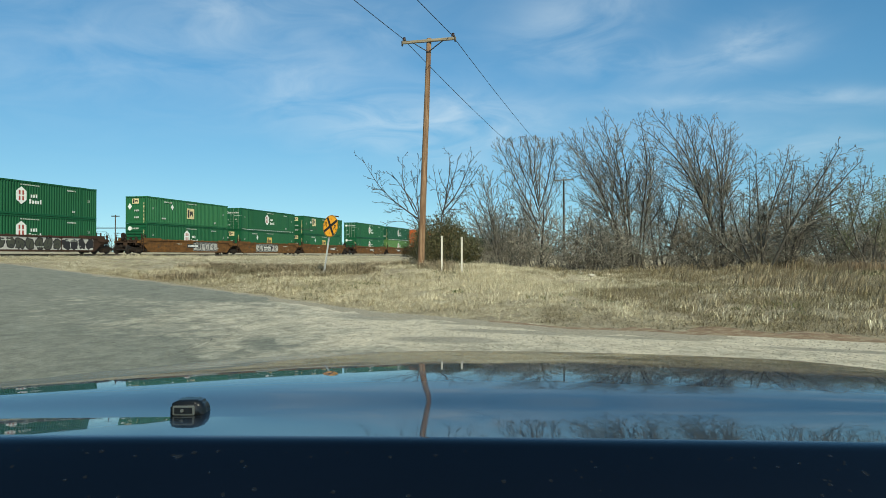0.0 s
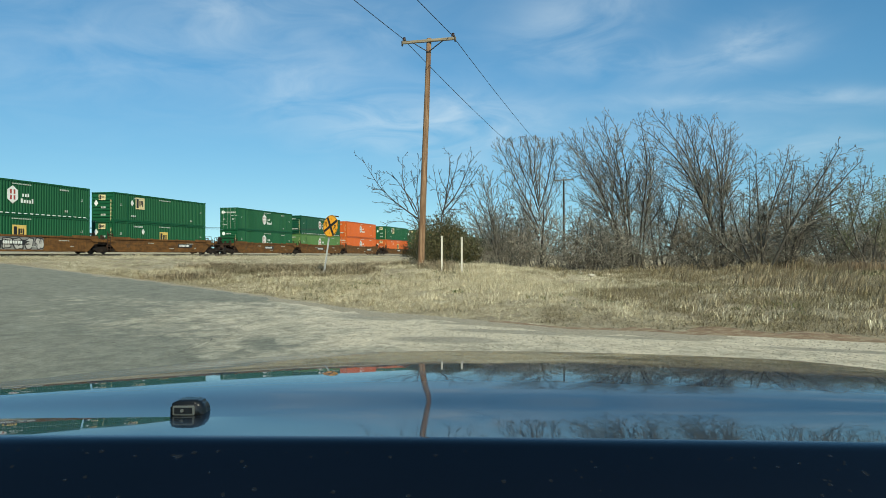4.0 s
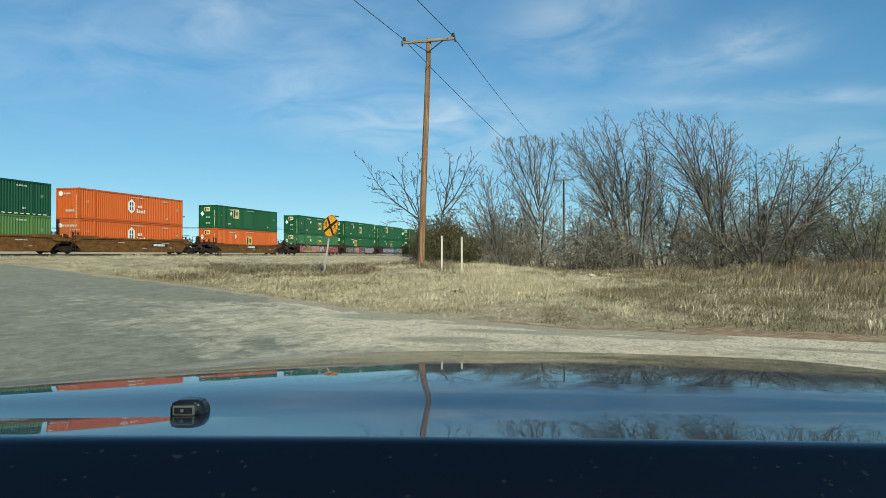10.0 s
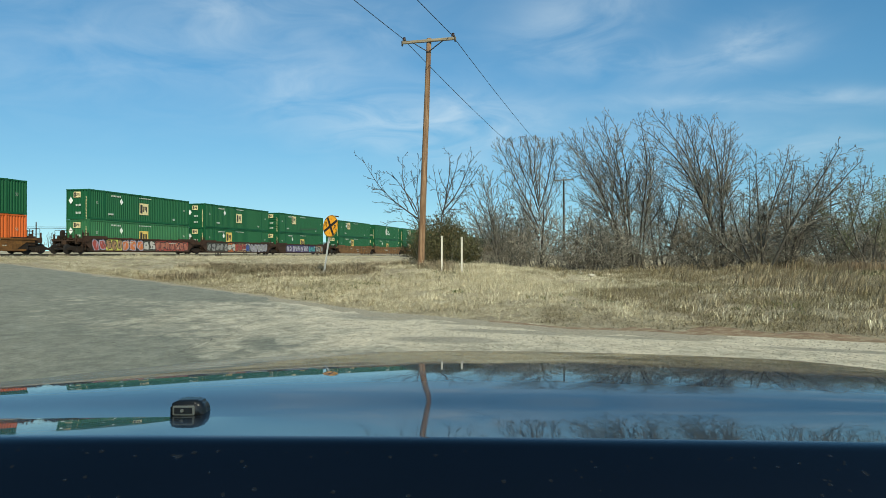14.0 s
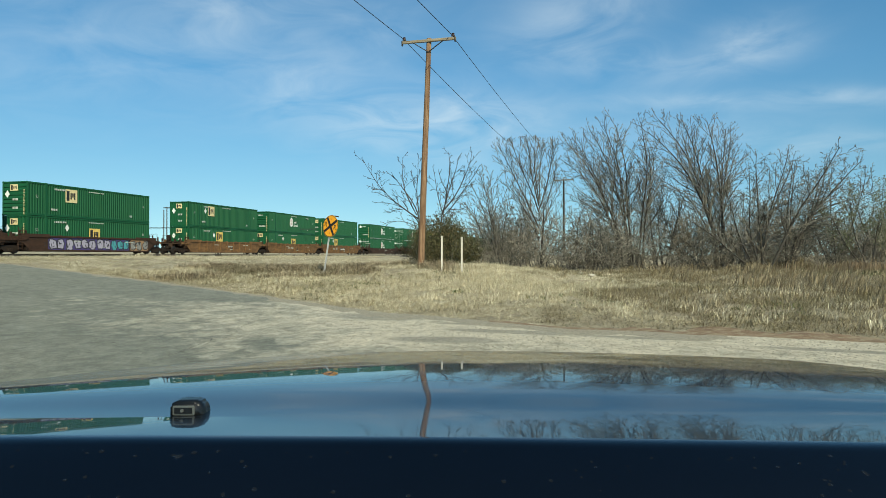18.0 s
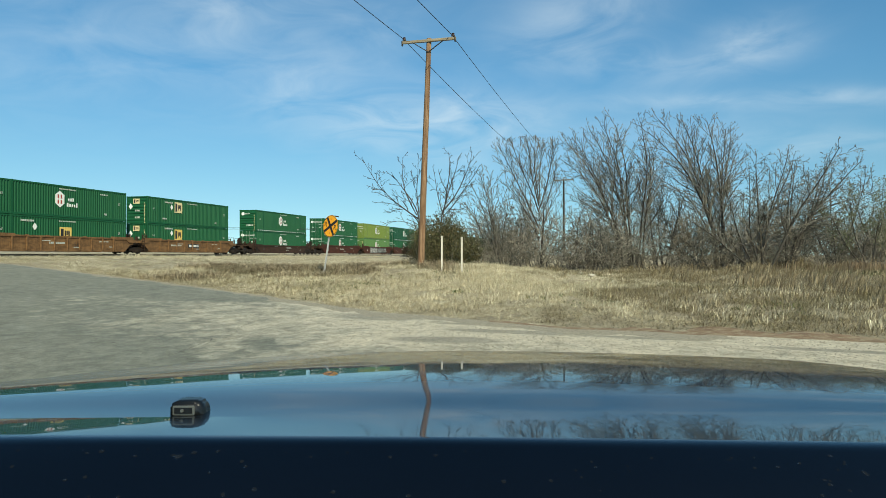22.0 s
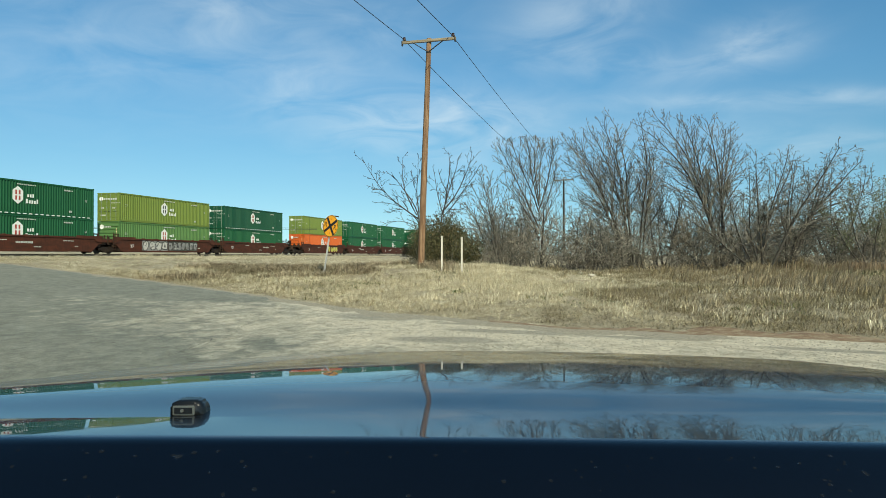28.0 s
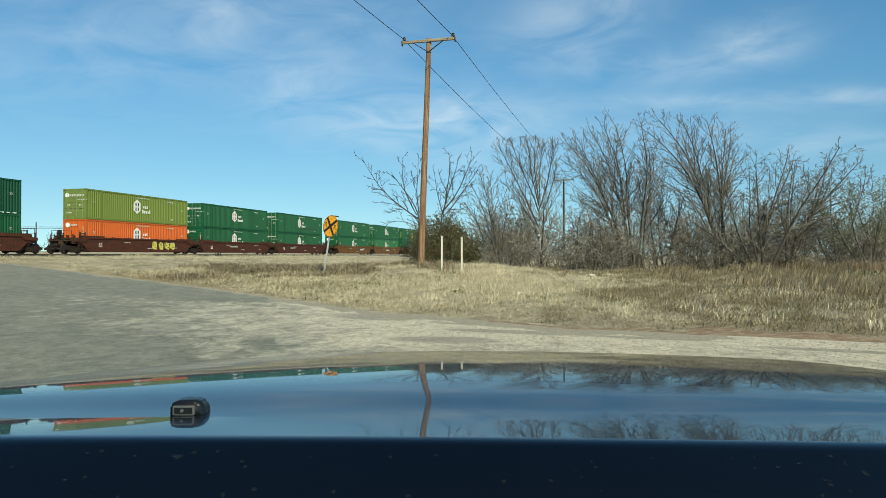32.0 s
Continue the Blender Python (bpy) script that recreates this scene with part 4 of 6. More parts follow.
def truck(parent, x, joint):
    """Two-axle bogie under one end."""
    t = shared("bolster", ("bolster",), lambda bm: box(bm, -0.35, 0.35, 0.5, 2.1, 0.5, 0.78, 0.03), "truck", parent, pose(x, 0, 0), "grimy iron bogie bolster")
    for y, r in ((0.12, 0), (2.47, 180)):
        shared("side_frame", ("sideframe",), make_side_frame, "truck", t, pose(0, y, 0, 0, 0, r), "cast bogie side frame")
    for ax in (-0.86, 0.86):
        shared("axle", ("axle",), make_axle, "wheel", t, pose(ax, 0.34, 0.465))
        shared("wheel", ("wheel",), make_wheel, "wheel", t, pose(ax, 0.50, 0.465), "steel railway wheel")
        shared("wheel", ("wheel",), make_wheel, "wheel", t, pose(ax, 2.09, 0.465, 0, 0, 180), "steel railway wheel")


def well_car(paint, kind, first, last, tags, ribs, unit):
    c = empty("well_car")
    style = "ribbed" if ribs else ("taper-sided" if kind == "taper" else "deep-sided")
    extra = ", sprayed with graffiti" if tags else ""
    tagged(c, f"{WELL_WORD[paint]} {style} steel well car carrying stacked containers{extra}", "railway wagon", "cars of the train")
    for y0, y1 in ((-0.10, -0.05), (CW + 0.05, CW + 0.10)):
        shared("well_side", (kind, y0, paint), make_well_side(kind, y0, y1), paint, c)
    for y in (-0.09, CW + 0.07):
        shared("side_chord", ("chord", kind, y, paint), make_chord(kind, y), paint, c)
    shared("well_floor", ("wfloor", paint), lambda bm: box(bm, 0.1, CL - 0.1, -0.05, CW + 0.05, WELL_Z - 0.14, WELL_Z - 0.01), paint, c)
    if kind != "taper":
        for y0, y1 in ((-0.17, -0.06), (CW + 0.06, CW + 0.17)):
            shared("end_sill", ("endbox", y0, paint), make_end_box(y0, y1), paint, c)
            shared("end_sill", ("endbox", y0, paint), make_end_box(y0, y1), paint, c, Matrix.Translation((CL, 0, 0)) @ Matrix.Diagonal((-1, 1, 1, 1)))
    if ribs:
        for i in range(9):
            for y in (-0.10, CW + 0.20):
                shared("side_rib", ("rib", paint), make_rib, paint, c, pose(2.0 + i * 1.52, y, 0))
    mir = Matrix.Translation((CL, 0, 0)) @ Matrix.Diagonal((-1, 1, 1, 1))
    for m in (None, mir):
        shared("end_bulkhead", ("bulkhead",), make_bulkhead, "truck", c, m, "dark well bulkhead over the bogie")
    shared("end_platform", ("platform",), make_platform, "grime", c, None, "rusty end platform")
    shared("end_platform", ("platform",), make_platform, "grime", c, mir, "rusty end platform")
    gap = (PITCH - CL) / 2
    truck(c, -gap if not first else -1.25, not first)
    if last:
        truck(c, CL + 1.25, False)
        shared("coupler", ("coupler",), make_coupler, "truck", c, mir @ pose(-1.1, 0, 0), "cast iron coupler")
        shared("hand_rail", ("railing",), make_railing, "truck", c, pose(CL + 1.6, 0, 0), "thin iron hand rail")
    if first:
        shared("coupler", ("coupler",), make_coupler, "truck", c, pose(-1.1, 0, 0), "cast iron coupler")
        shared("hand_rail", ("railing",), make_railing, "truck", c, pose(-1.6, 0, 0), "thin iron hand rail")
        shared("brake_wheel", ("brake",), make_brake, "truck", c, pose(-1.2, 1.9, 2.0, 0, 0, 180), "iron brake wheel")
    if kind != "taper":
        for k in range(5):
            shared("container_guide", ("guide", paint), lambda bm: box(bm, -0.16, 0.16, -0.16, -0.02, SIDE_TOP - 0.02, SIDE_TOP + 0.05, 0.015), paint, c, pose(3.6 + k * 2.24, 0, 0))
    for k, (x, z, n) in enumerate(((5.2, 1.18, 4), (8.9, 0.62, 3), (12.2, 1.2, 5), (13.6, 0.7, 2))):
        shared("stencil", ("small", k), make_bar_row(n, 0.10, 60 + k, (0.08, 0.3)), "stencil", c, pose(x, -0.1035, z), "small white stencil bars")
    shared("ladder", ("ladder",), make_ladder, paint, c, pose(-0.9, -0.18, 0), "narrow iron ladder")
    dark = "white" if paint in ("maroon",) else "black"
    lettering("length_number", "53", 0.55, dark, c, pose(2.0 if not ribs else 9.2, -0.105 if not ribs else -0.11, 0.85)) if paint != "maroon" else lettering("length_number", "53 ", 0.55, "white", c, pose(1.9, -0.105, 0.85))
    if not tags:
        None if paint == "brown" else shared("stencil", ("carno", unit % 3), make_bar_row(9, 0.22, 31 + unit % 3, (0.1, 0.2)), "stencil", c, pose(4.0 + (unit * 5) % 7, -0.104, 1.0), "white stencil bars")
    if paint == "brown" and kind == "deep" or unit in (8, 14):
        x = (6.0, 10.5, 7.2)[unit % 3]
        pl = shared("marking_panel", ("panel",), lambda bm: box(bm, 0.0, 2.7, -0.1055, -0.100, 0.76, 1.20), "black", c, pose(x, 0, 0), "black marking panel")
        shared("stencil", ("panelrow", unit % 3), make_bar_row(8, 0.30, 41 + unit % 3, (0.14, 0.24)), "white", pl, pose(0.25, -0.106, 0.98), "white stencil bars")
    for k, (x, length, colour, fill, n) in enumerate(tags):
        h = 1.24
        edge = "g_black" if fill != "g_black" else "g_lilac"
        if fill:
            shared("graffiti_ground", ("fill", unit, k), make_tag_fill(unit * 7 + k, length, h, n), fill, c, pose(x, -0.102, 0.28), "sprayed patches of paint")
            shared("graffiti_stroke", ("tag2", unit, k), make_tag(unit * 7 + k, length, h, n, 1.0, 0.0025), edge, c, pose(x, -0.102, 0.28), "sprayed dark outlines")
        shared("graffiti_stroke", ("tag", unit, k), make_tag(unit * 7 + k, length, h, n, 0.80, 0.0035), colour, c, pose(x, -0.102, 0.28), "fat sprayed forms of paint")
        shared("graffiti_stroke", ("tag3", unit, k), make_tag_slits(unit * 7 + k, length, h, n), edge if fill else paint, c, pose(x, -0.102, 0.28), "sprayed slashes of paint")
    return c


for nm, col in (("g_white", (0.46, 0.45, 0.41)), ("g_grey", (0.23, 0.23, 0.215)), ("g_black", (0.018, 0.018, 0.02)), ("g_red", (0.33, 0.06, 0.045)), ("g_purple", (0.055, 0.04, 0.15)),
                ("g_blue", (0.05, 0.09, 0.30)), ("g_teal", (0.07, 0.30, 0.33)), ("g_yellow", (0.55, 0.52, 0.10)), ("g_orange", (0.50, 0.15, 0.04)), ("g_tan", (0.33, 0.20, 0.10)), ("g_lilac", (0.36, 0.34, 0.42)), ("g_olive", (0.055, 0.058, 0.040)), ("g_rose", (0.36, 0.13, 0.085))):
    M[nm] = plain("spray_" + nm[2:], col, 0.7, vary=0.22, scale=5)

# unit: distance of its near corner at the clip's middle, upper box, lower box, car
H, Q = "hex", "square"
TRAIN = [
    (-148.8, ("green", H, "ribs", 0), ("green", H, "ribs", 0), "rust", "deep", "end", 0),
    (-125.46, ("green", H, "ribs", 0), ("green", H, "ribs", 0), "rust", "deep", "end", ((0.4, 2.2, "g_black", "g_white", 2), (2.6, 9.0, "g_olive", "g_white", 9), (11.7, 3.9, "g_black", "g_white", 4))),
    (-101.86, ("mid", Q, "corr", 8), ("green", H, "ribs", 0), "brown", "deep", "start", ((8.4, 5.2, "g_white", "g_grey", 6),)),
    (-82.45, ("green", H, "doors", 0, 1), ("green", Q, "corr", 8), "brown", "deep", "mid", ((3.9, 6.6, "g_white", "g_grey", 6),)),
    (-63.02, ("green", Q, "ribs", 4), ("green", Q, "corr", 8), "brown", "deep", "end", 0),
    (-39.37, ("green", H, "doors", 0), ("green", H, "ribs", 0), "brown", "deep", "start", 0),
    (-20.07, ("deep", H, "ribs", 0, 1), ("pale", H, "ribs", 0), "brown", "deep", "mid", 0),
    (-0.56, ("orange", H, "corr", 0), ("orange", H, "doors", 0), "brown", "deep", "end", 0),
    (22.77, ("green", Q, "corr", 4.6), ("orange", Q, "corr", 8), "brown", "taper", "single", 0),
    (46.20, ("green", Q, "corr", 8), ("grey_green", Q, "corr", 8), "rust", "deep", "start", ((0.3, 1.9, "g_red", "g_black", 2), (2.2, 2.3, "g_tan", "g_yellow", 3), (4.5, 3.3, "g_orange", "g_black", 3), (7.8, 2.0, "g_white", "g_olive", 2), (9.8, 6.0, "g_rose", "g_red", 7))),
    (65.59, ("green", Q, "corr", 8), ("green", Q, "corr", 5.5), "rust", "deep", "mid", ((0.3, 4.9, "g_grey", "g_olive", 5), (5.1, 1.9, "g_white", "g_orange", 2), (7.0, 2.6, "g_red", "g_tan", 3), (9.6, 1.1, "g_blue", "g_white", 1), (10.7, 4.9, "g_grey", "g_black", 5))),
    (84.98, ("green", Q, "ribs", 5), ("green", Q, "corr", 8), "rust", "deep", "end", ((2.2, 7.9, "g_lilac", "g_purple", 8), (10.1, 2.7, "g_teal", "g_purple", 3), (13.0, 2.8, "g_grey", "g_tan", 3))),
    (108.40, ("green", Q, "corr", 4.6), ("green", Q, "corr", 6.5), "tan", "deep", "start", 0),
    (127.85, ("green", H, "ribs", 0), ("green", Q, "corr", 8), "tan", "deep", "mid", 0),
    (147.35, ("green", Q, "ribs", 5.5), ("green", Q, "corr", 5.5), "tan", "deep", "end", 0),
    (170.81, ("green", H, "ribs", 0, 1), ("green", H, "doors", 0), "rust", "taper", "single", 0),
    (194.00, ("green", H, "doors", 0, 1), ("green", H, "doors", 0), "maroon", "deep", "start", 0),
    (213.71, ("lime", H, "doors", 0), ("pale", H, "ribs", 0), "maroon", "deep", "mid", ((3.4, 4.4, "g_white", "g_grey", 4), (7.9, 5.6, "g_grey", "g_olive", 7))),
    (233.28, ("deep", H, "doors", 0, 1), ("green", H, "doors", 0), "maroon", "deep", "end", 0),
    (256.90, ("lime", H, "doors", 0), ("orange", H, "corr", 0), "maroon", "deep", "start", ((9.5, 4.3, "g_yellow", None, 4),)),
    (276.25, ("green", H, "doors", 0), ("green", H, "ribs", 0), "maroon", "deep", "mid", 0),
    (295.70, ("green", H, "doors", 0), ("green", H, "doors", 0), "maroon", "deep", "end", 0),
    (319.10, ("green", H, "ribs", 0), ("green", H, "ribs", 0), "brown", "deep", "start", 0),
    (338.50, ("green", H, "doors", 0), ("mid", H, "ribs", 0), "brown", "deep", "mid", 0),
    (357.90, ("green", Q, "corr", 8), ("green", H, "ribs", 0), "brown", "deep", "end", 0),
]
CARRIED = []          # (thing, place along the train, height, offset across)


def build_train():
    for i, (at, up, low, paint, kind, place, tags) in enumerate(TRAIN):
        ribs = paint == "tan"
        car = well_car(paint, kind, place in ("start", "single"), place in ("end", "single"), tags or (), ribs, i)
        CARRIED.append((car, at, RAIL_Z))
        for row, spec, z in (("lower", low, WELL_Z), ("upper", up, WELL_Z + CH + 0.02)):
            p, logo, end, mark = spec[:4]
            box_ = container(p, logo, end, len(spec) > 4, mark or 8, row)
            CARRIED.append((box_, at, RAIL_Z + z))


def train_shift(t):
    """Metres the train has rolled, from the clip's middle."""
    u = (t - 16.0) / 16.0
    return 184.159 * u + 4.218 * u ** 2 - 0.368 * u ** 3 + 0.132 * u ** 4


def motions():
    for thing, at, z in CARRIED:
        walk(thing, [(t, track_pose(at - train_shift(t), 0.0, z)) for t in (0.0, 4.0, 8.0, 12.0, 16.0, 20.0, 24.0, 28.0, 32.0)])


build_train()


# ---- roadside things ----
def on_land(x, y, dz=0.0, rz=0.0):
    return pose(x, y, land_z(x, y) + dz, 0, 0, rz)


LINE_A, LINE_B = Vector((-0.97, 30.5, 0)), Vector((14.9, 87.0, 0))
LINE_DIR = (LINE_B - LINE_A).normalized()
ARM_DIR = Vector((LINE_DIR.y, -LINE_DIR.x, 0))
POLE_TOP = 10.72


def utility_pole(foot, lean, label, timber="pole"):
    z0 = land_z(foot.x, foot.y)
    e = empty("utility_pole", pose(foot.x, foot.y, z0))
    tagged(e, label, "utility pole", "poles of the power line")
    h = POLE_TOP - z0
    bm = bmesh.new()
    n, sides = 14, 14
    rings = []
    for k in range(n + 1):
        s = k / n
        r = 0.150 - 0.045 * s + 0.004 * wobble(k * 0.7, 2)
        cx = lean * h * s + 0.012 * wobble(s * 3, 5)
        z = -0.3 + (h + 0.3 + 0.12) * s
        rings.append([bm.verts.new((cx + r * math.cos(2 * math.pi * i / sides), r * math.sin(2 * math.pi * i / sides), z)) for i in range(sides)])
    for a, b in zip(rings, rings[1:]):
        for i in range(sides):
            bm.faces.new((a[i], a[(i + 1) % sides], b[(i + 1) % sides], b[i]))
    bm.faces.new(rings[-1])
    part("shaft", bm, timber, e, "brown weathered timber shaft" if timber == "pole" else "dark grey weathered timber shaft", True)
    turn = math.degrees(math.atan2(ARM_DIR.y, ARM_DIR.x))
    top = pose(lean * h, 0, h, 0, 0, turn)
    bm = bmesh.new()
    box(bm, -1.22, 1.22, -0.16, -0.05, -0.06, 0.055, 0.012)
    arm = part("crossarm", bm, "arm", e, "greyed timber crossarm")
    arm.matrix_basis = top
    for s in (-1, 1):
        bm = bmesh.new()
        tube(bm, (s * 0.70, -0.17, -0.05), (0, -0.13, -0.50), 0.022, sides=6)
        b = part("brace", bm, "wire", e, "dark flat steel brace")
        b.matrix_basis = top
        bm = bmesh.new()
        tube(bm, (s * 1.10, -0.1, 0.05), (s * 1.10, -0.1, 0.13), 0.015, sides=6)
        tube(bm, (s * 1.10, -0.1, 0.10), (s * 1.10, -0.1, 0.15), 0.085, 0.075, sides=10)
        tube(bm, (s * 1.10, -0.1, 0.15), (s * 1.10, -0.1, 0.20), 0.055, 0.05, sides=10)
        tube(bm, (s * 1.10, -0.1, 0.20), (s * 1.10, -0.1, 0.235), 0.07, 0.04, sides=10)
        ins = part("insulator", bm, "insulator", e, "dark brown porcelain insulator")
        ins.matrix_basis = top
        bm = bmesh.new()
        box(bm, s * 1.19 - 0.02, s * 1.19 + 0.02, -0.17, -0.04, -0.14, 0.07)
        k = part("bolt", bm, "wire", e)
        k.matrix_basis = top
    return e


def power_lines():
    spans = [(LINE_A - (LINE_B - LINE_A), LINE_A), (LINE_A, LINE_B), (LINE_B, LINE_B * 2 - LINE_A)]
    for s in (-1.1, 1.1):
        v, f = [], []
        for k, (a, b) in enumerate(spans):
            for i in range(40):
                u = i / 40
                p = a.lerp(b, u) + ARM_DIR * s
                z = POLE_TOP + 0.20 - 4 * 0.55 * u * (1 - u)
                v.append((p.x + 0.28 * (1 - u if k == 1 else (u if k == 0 else 0)), p.y, z))
        bm = bmesh.new()
        pts = [Vector(q) for q in v]
        for a, b in zip(pts, pts[1:]):
            tube(bm, a, b, 0.0145, sides=6, caps=False)
        ob = part("power_line", bm, "wire")
        tagged(ob, "thin dark overhead wire strung between timber poles", "power line", "wires of the power line", "structure")


utility_pole(LINE_A, 0.038, "tall brown timber utility pole with crossarm beside the road")
utility_pole(LINE_B, 0.0, "distant dark timber utility pole with crossarm among bare trees", "bark")
utility_pole(LINE_A * 2 - LINE_B, 0.0, "timber utility pole with crossarm behind the road")
power_lines()


def crossing_sign():
    x, y = -4.93, 29.2
    e = empty("railroad_sign", pose(x, y, 0.64, 0, 8.0, 0))
    tagged(e, "round yellow railroad crossing sign with black X on leaning post", "road sign")
    bm = bmesh.new()
    prism(bm, [(-0.028, -0.3), (0.028, -0.3), (0.028, 2.50), (-0.028, 2.50)], 0.0, 0.012)
    box(bm, -0.033, -0.02, -0.025, 0.012, -0.3, 2.50)
    box(bm, 0.02, 0.033, -0.025, 0.012, -0.3, 2.50)
    part("post", bm, "galv", e, "grey steel channel post")
    head = pose(0.0, -0.085, 2.03, 0, 0, -40) @ pose(0, 0, 0, 0, 9, 0)
    bm = bmesh.new()
    r = 0.457
    prism(bm, [(r * math.cos(2 * math.pi * i / 48), r * math.sin(2 * math.pi * i / 48)) for i in range(48)], -0.003, 0.003)
    d = part("sign_face", bm, "sign_yellow", e, "yellow reflective disc")
    d.matrix_basis = head
    bm = bmesh.new()
    R, r = 0.445, 0.425
    for i in range(48):
        a, b = 2 * math.pi * i / 48, 2 * math.pi * (i + 1) / 48
        bm.faces.new([bm.verts.new((q * math.cos(t), -0.0045, q * math.sin(t))) for q, t in ((r, a), (R, a), (R, b), (r, b))])
    k = part("border", bm, "black", e, "black ring")
    k.matrix_basis = head
    bm = bmesh.new()
    for s in (45, -45):
        c, n = math.cos(radians(s)), math.sin(radians(s))
        L_, W_ = 0.43, 0.055
        q = [(L_ * c - W_ * n, L_ * n + W_ * c), (-L_ * c - W_ * n, -L_ * n + W_ * c), (-L_ * c + W_ * n, -L_ * n - W_ * c), (L_ * c + W_ * n, L_ * n - W_ * c)]
        bm.faces.new([bm.verts.new((a, -0.0048 - 0.0006 * (s > 0), b)) for a, b in q])
    k = part("cross", bm, "black", e, "black X")
    k.matrix_basis = head
    for s in (-0.29, 0.29):
        o = lettering("letter", "R", 0.30, "black", e, head @ pose(s, -0.0055, 0.0))
    bm = bmesh.new()
    box(bm, -0.02, 0.02, -0.09, 0.03, 2.30, 2.34)
    box(bm, -0.02, 0.02, -0.09, 0.03, 1.72, 1.76)
    box(bm, 0.0, 0.27, 0.02, 0.05, 2.44, 2.49)
    part("bracket", bm, "wire", e, "dark steel bracket")


crossing_sign()


def marker_post(x, y, h, rz):
    e = empty("marker_post", on_land(x, y, 0, rz))
    tagged(e, "slim white marker post standing in dry grass", "post", "white marker posts")
    bm = bmesh.new()
    box(bm, -0.036, 0.036, -0.025, 0.025, -0.3, h, 0.01)
    part("shaft", bm, "concrete", e)
    bm = bmesh.new()
    box(bm, -0.039, 0.039, -0.028, 0.028, h - 0.05, h + 0.012, 0.008)
    part("cap", bm, "concrete", e, "worn white cap")


marker_post(-0.05, 29.0, 1.42, 5)
marker_post(0.76, 28.6, 1.42, -8)


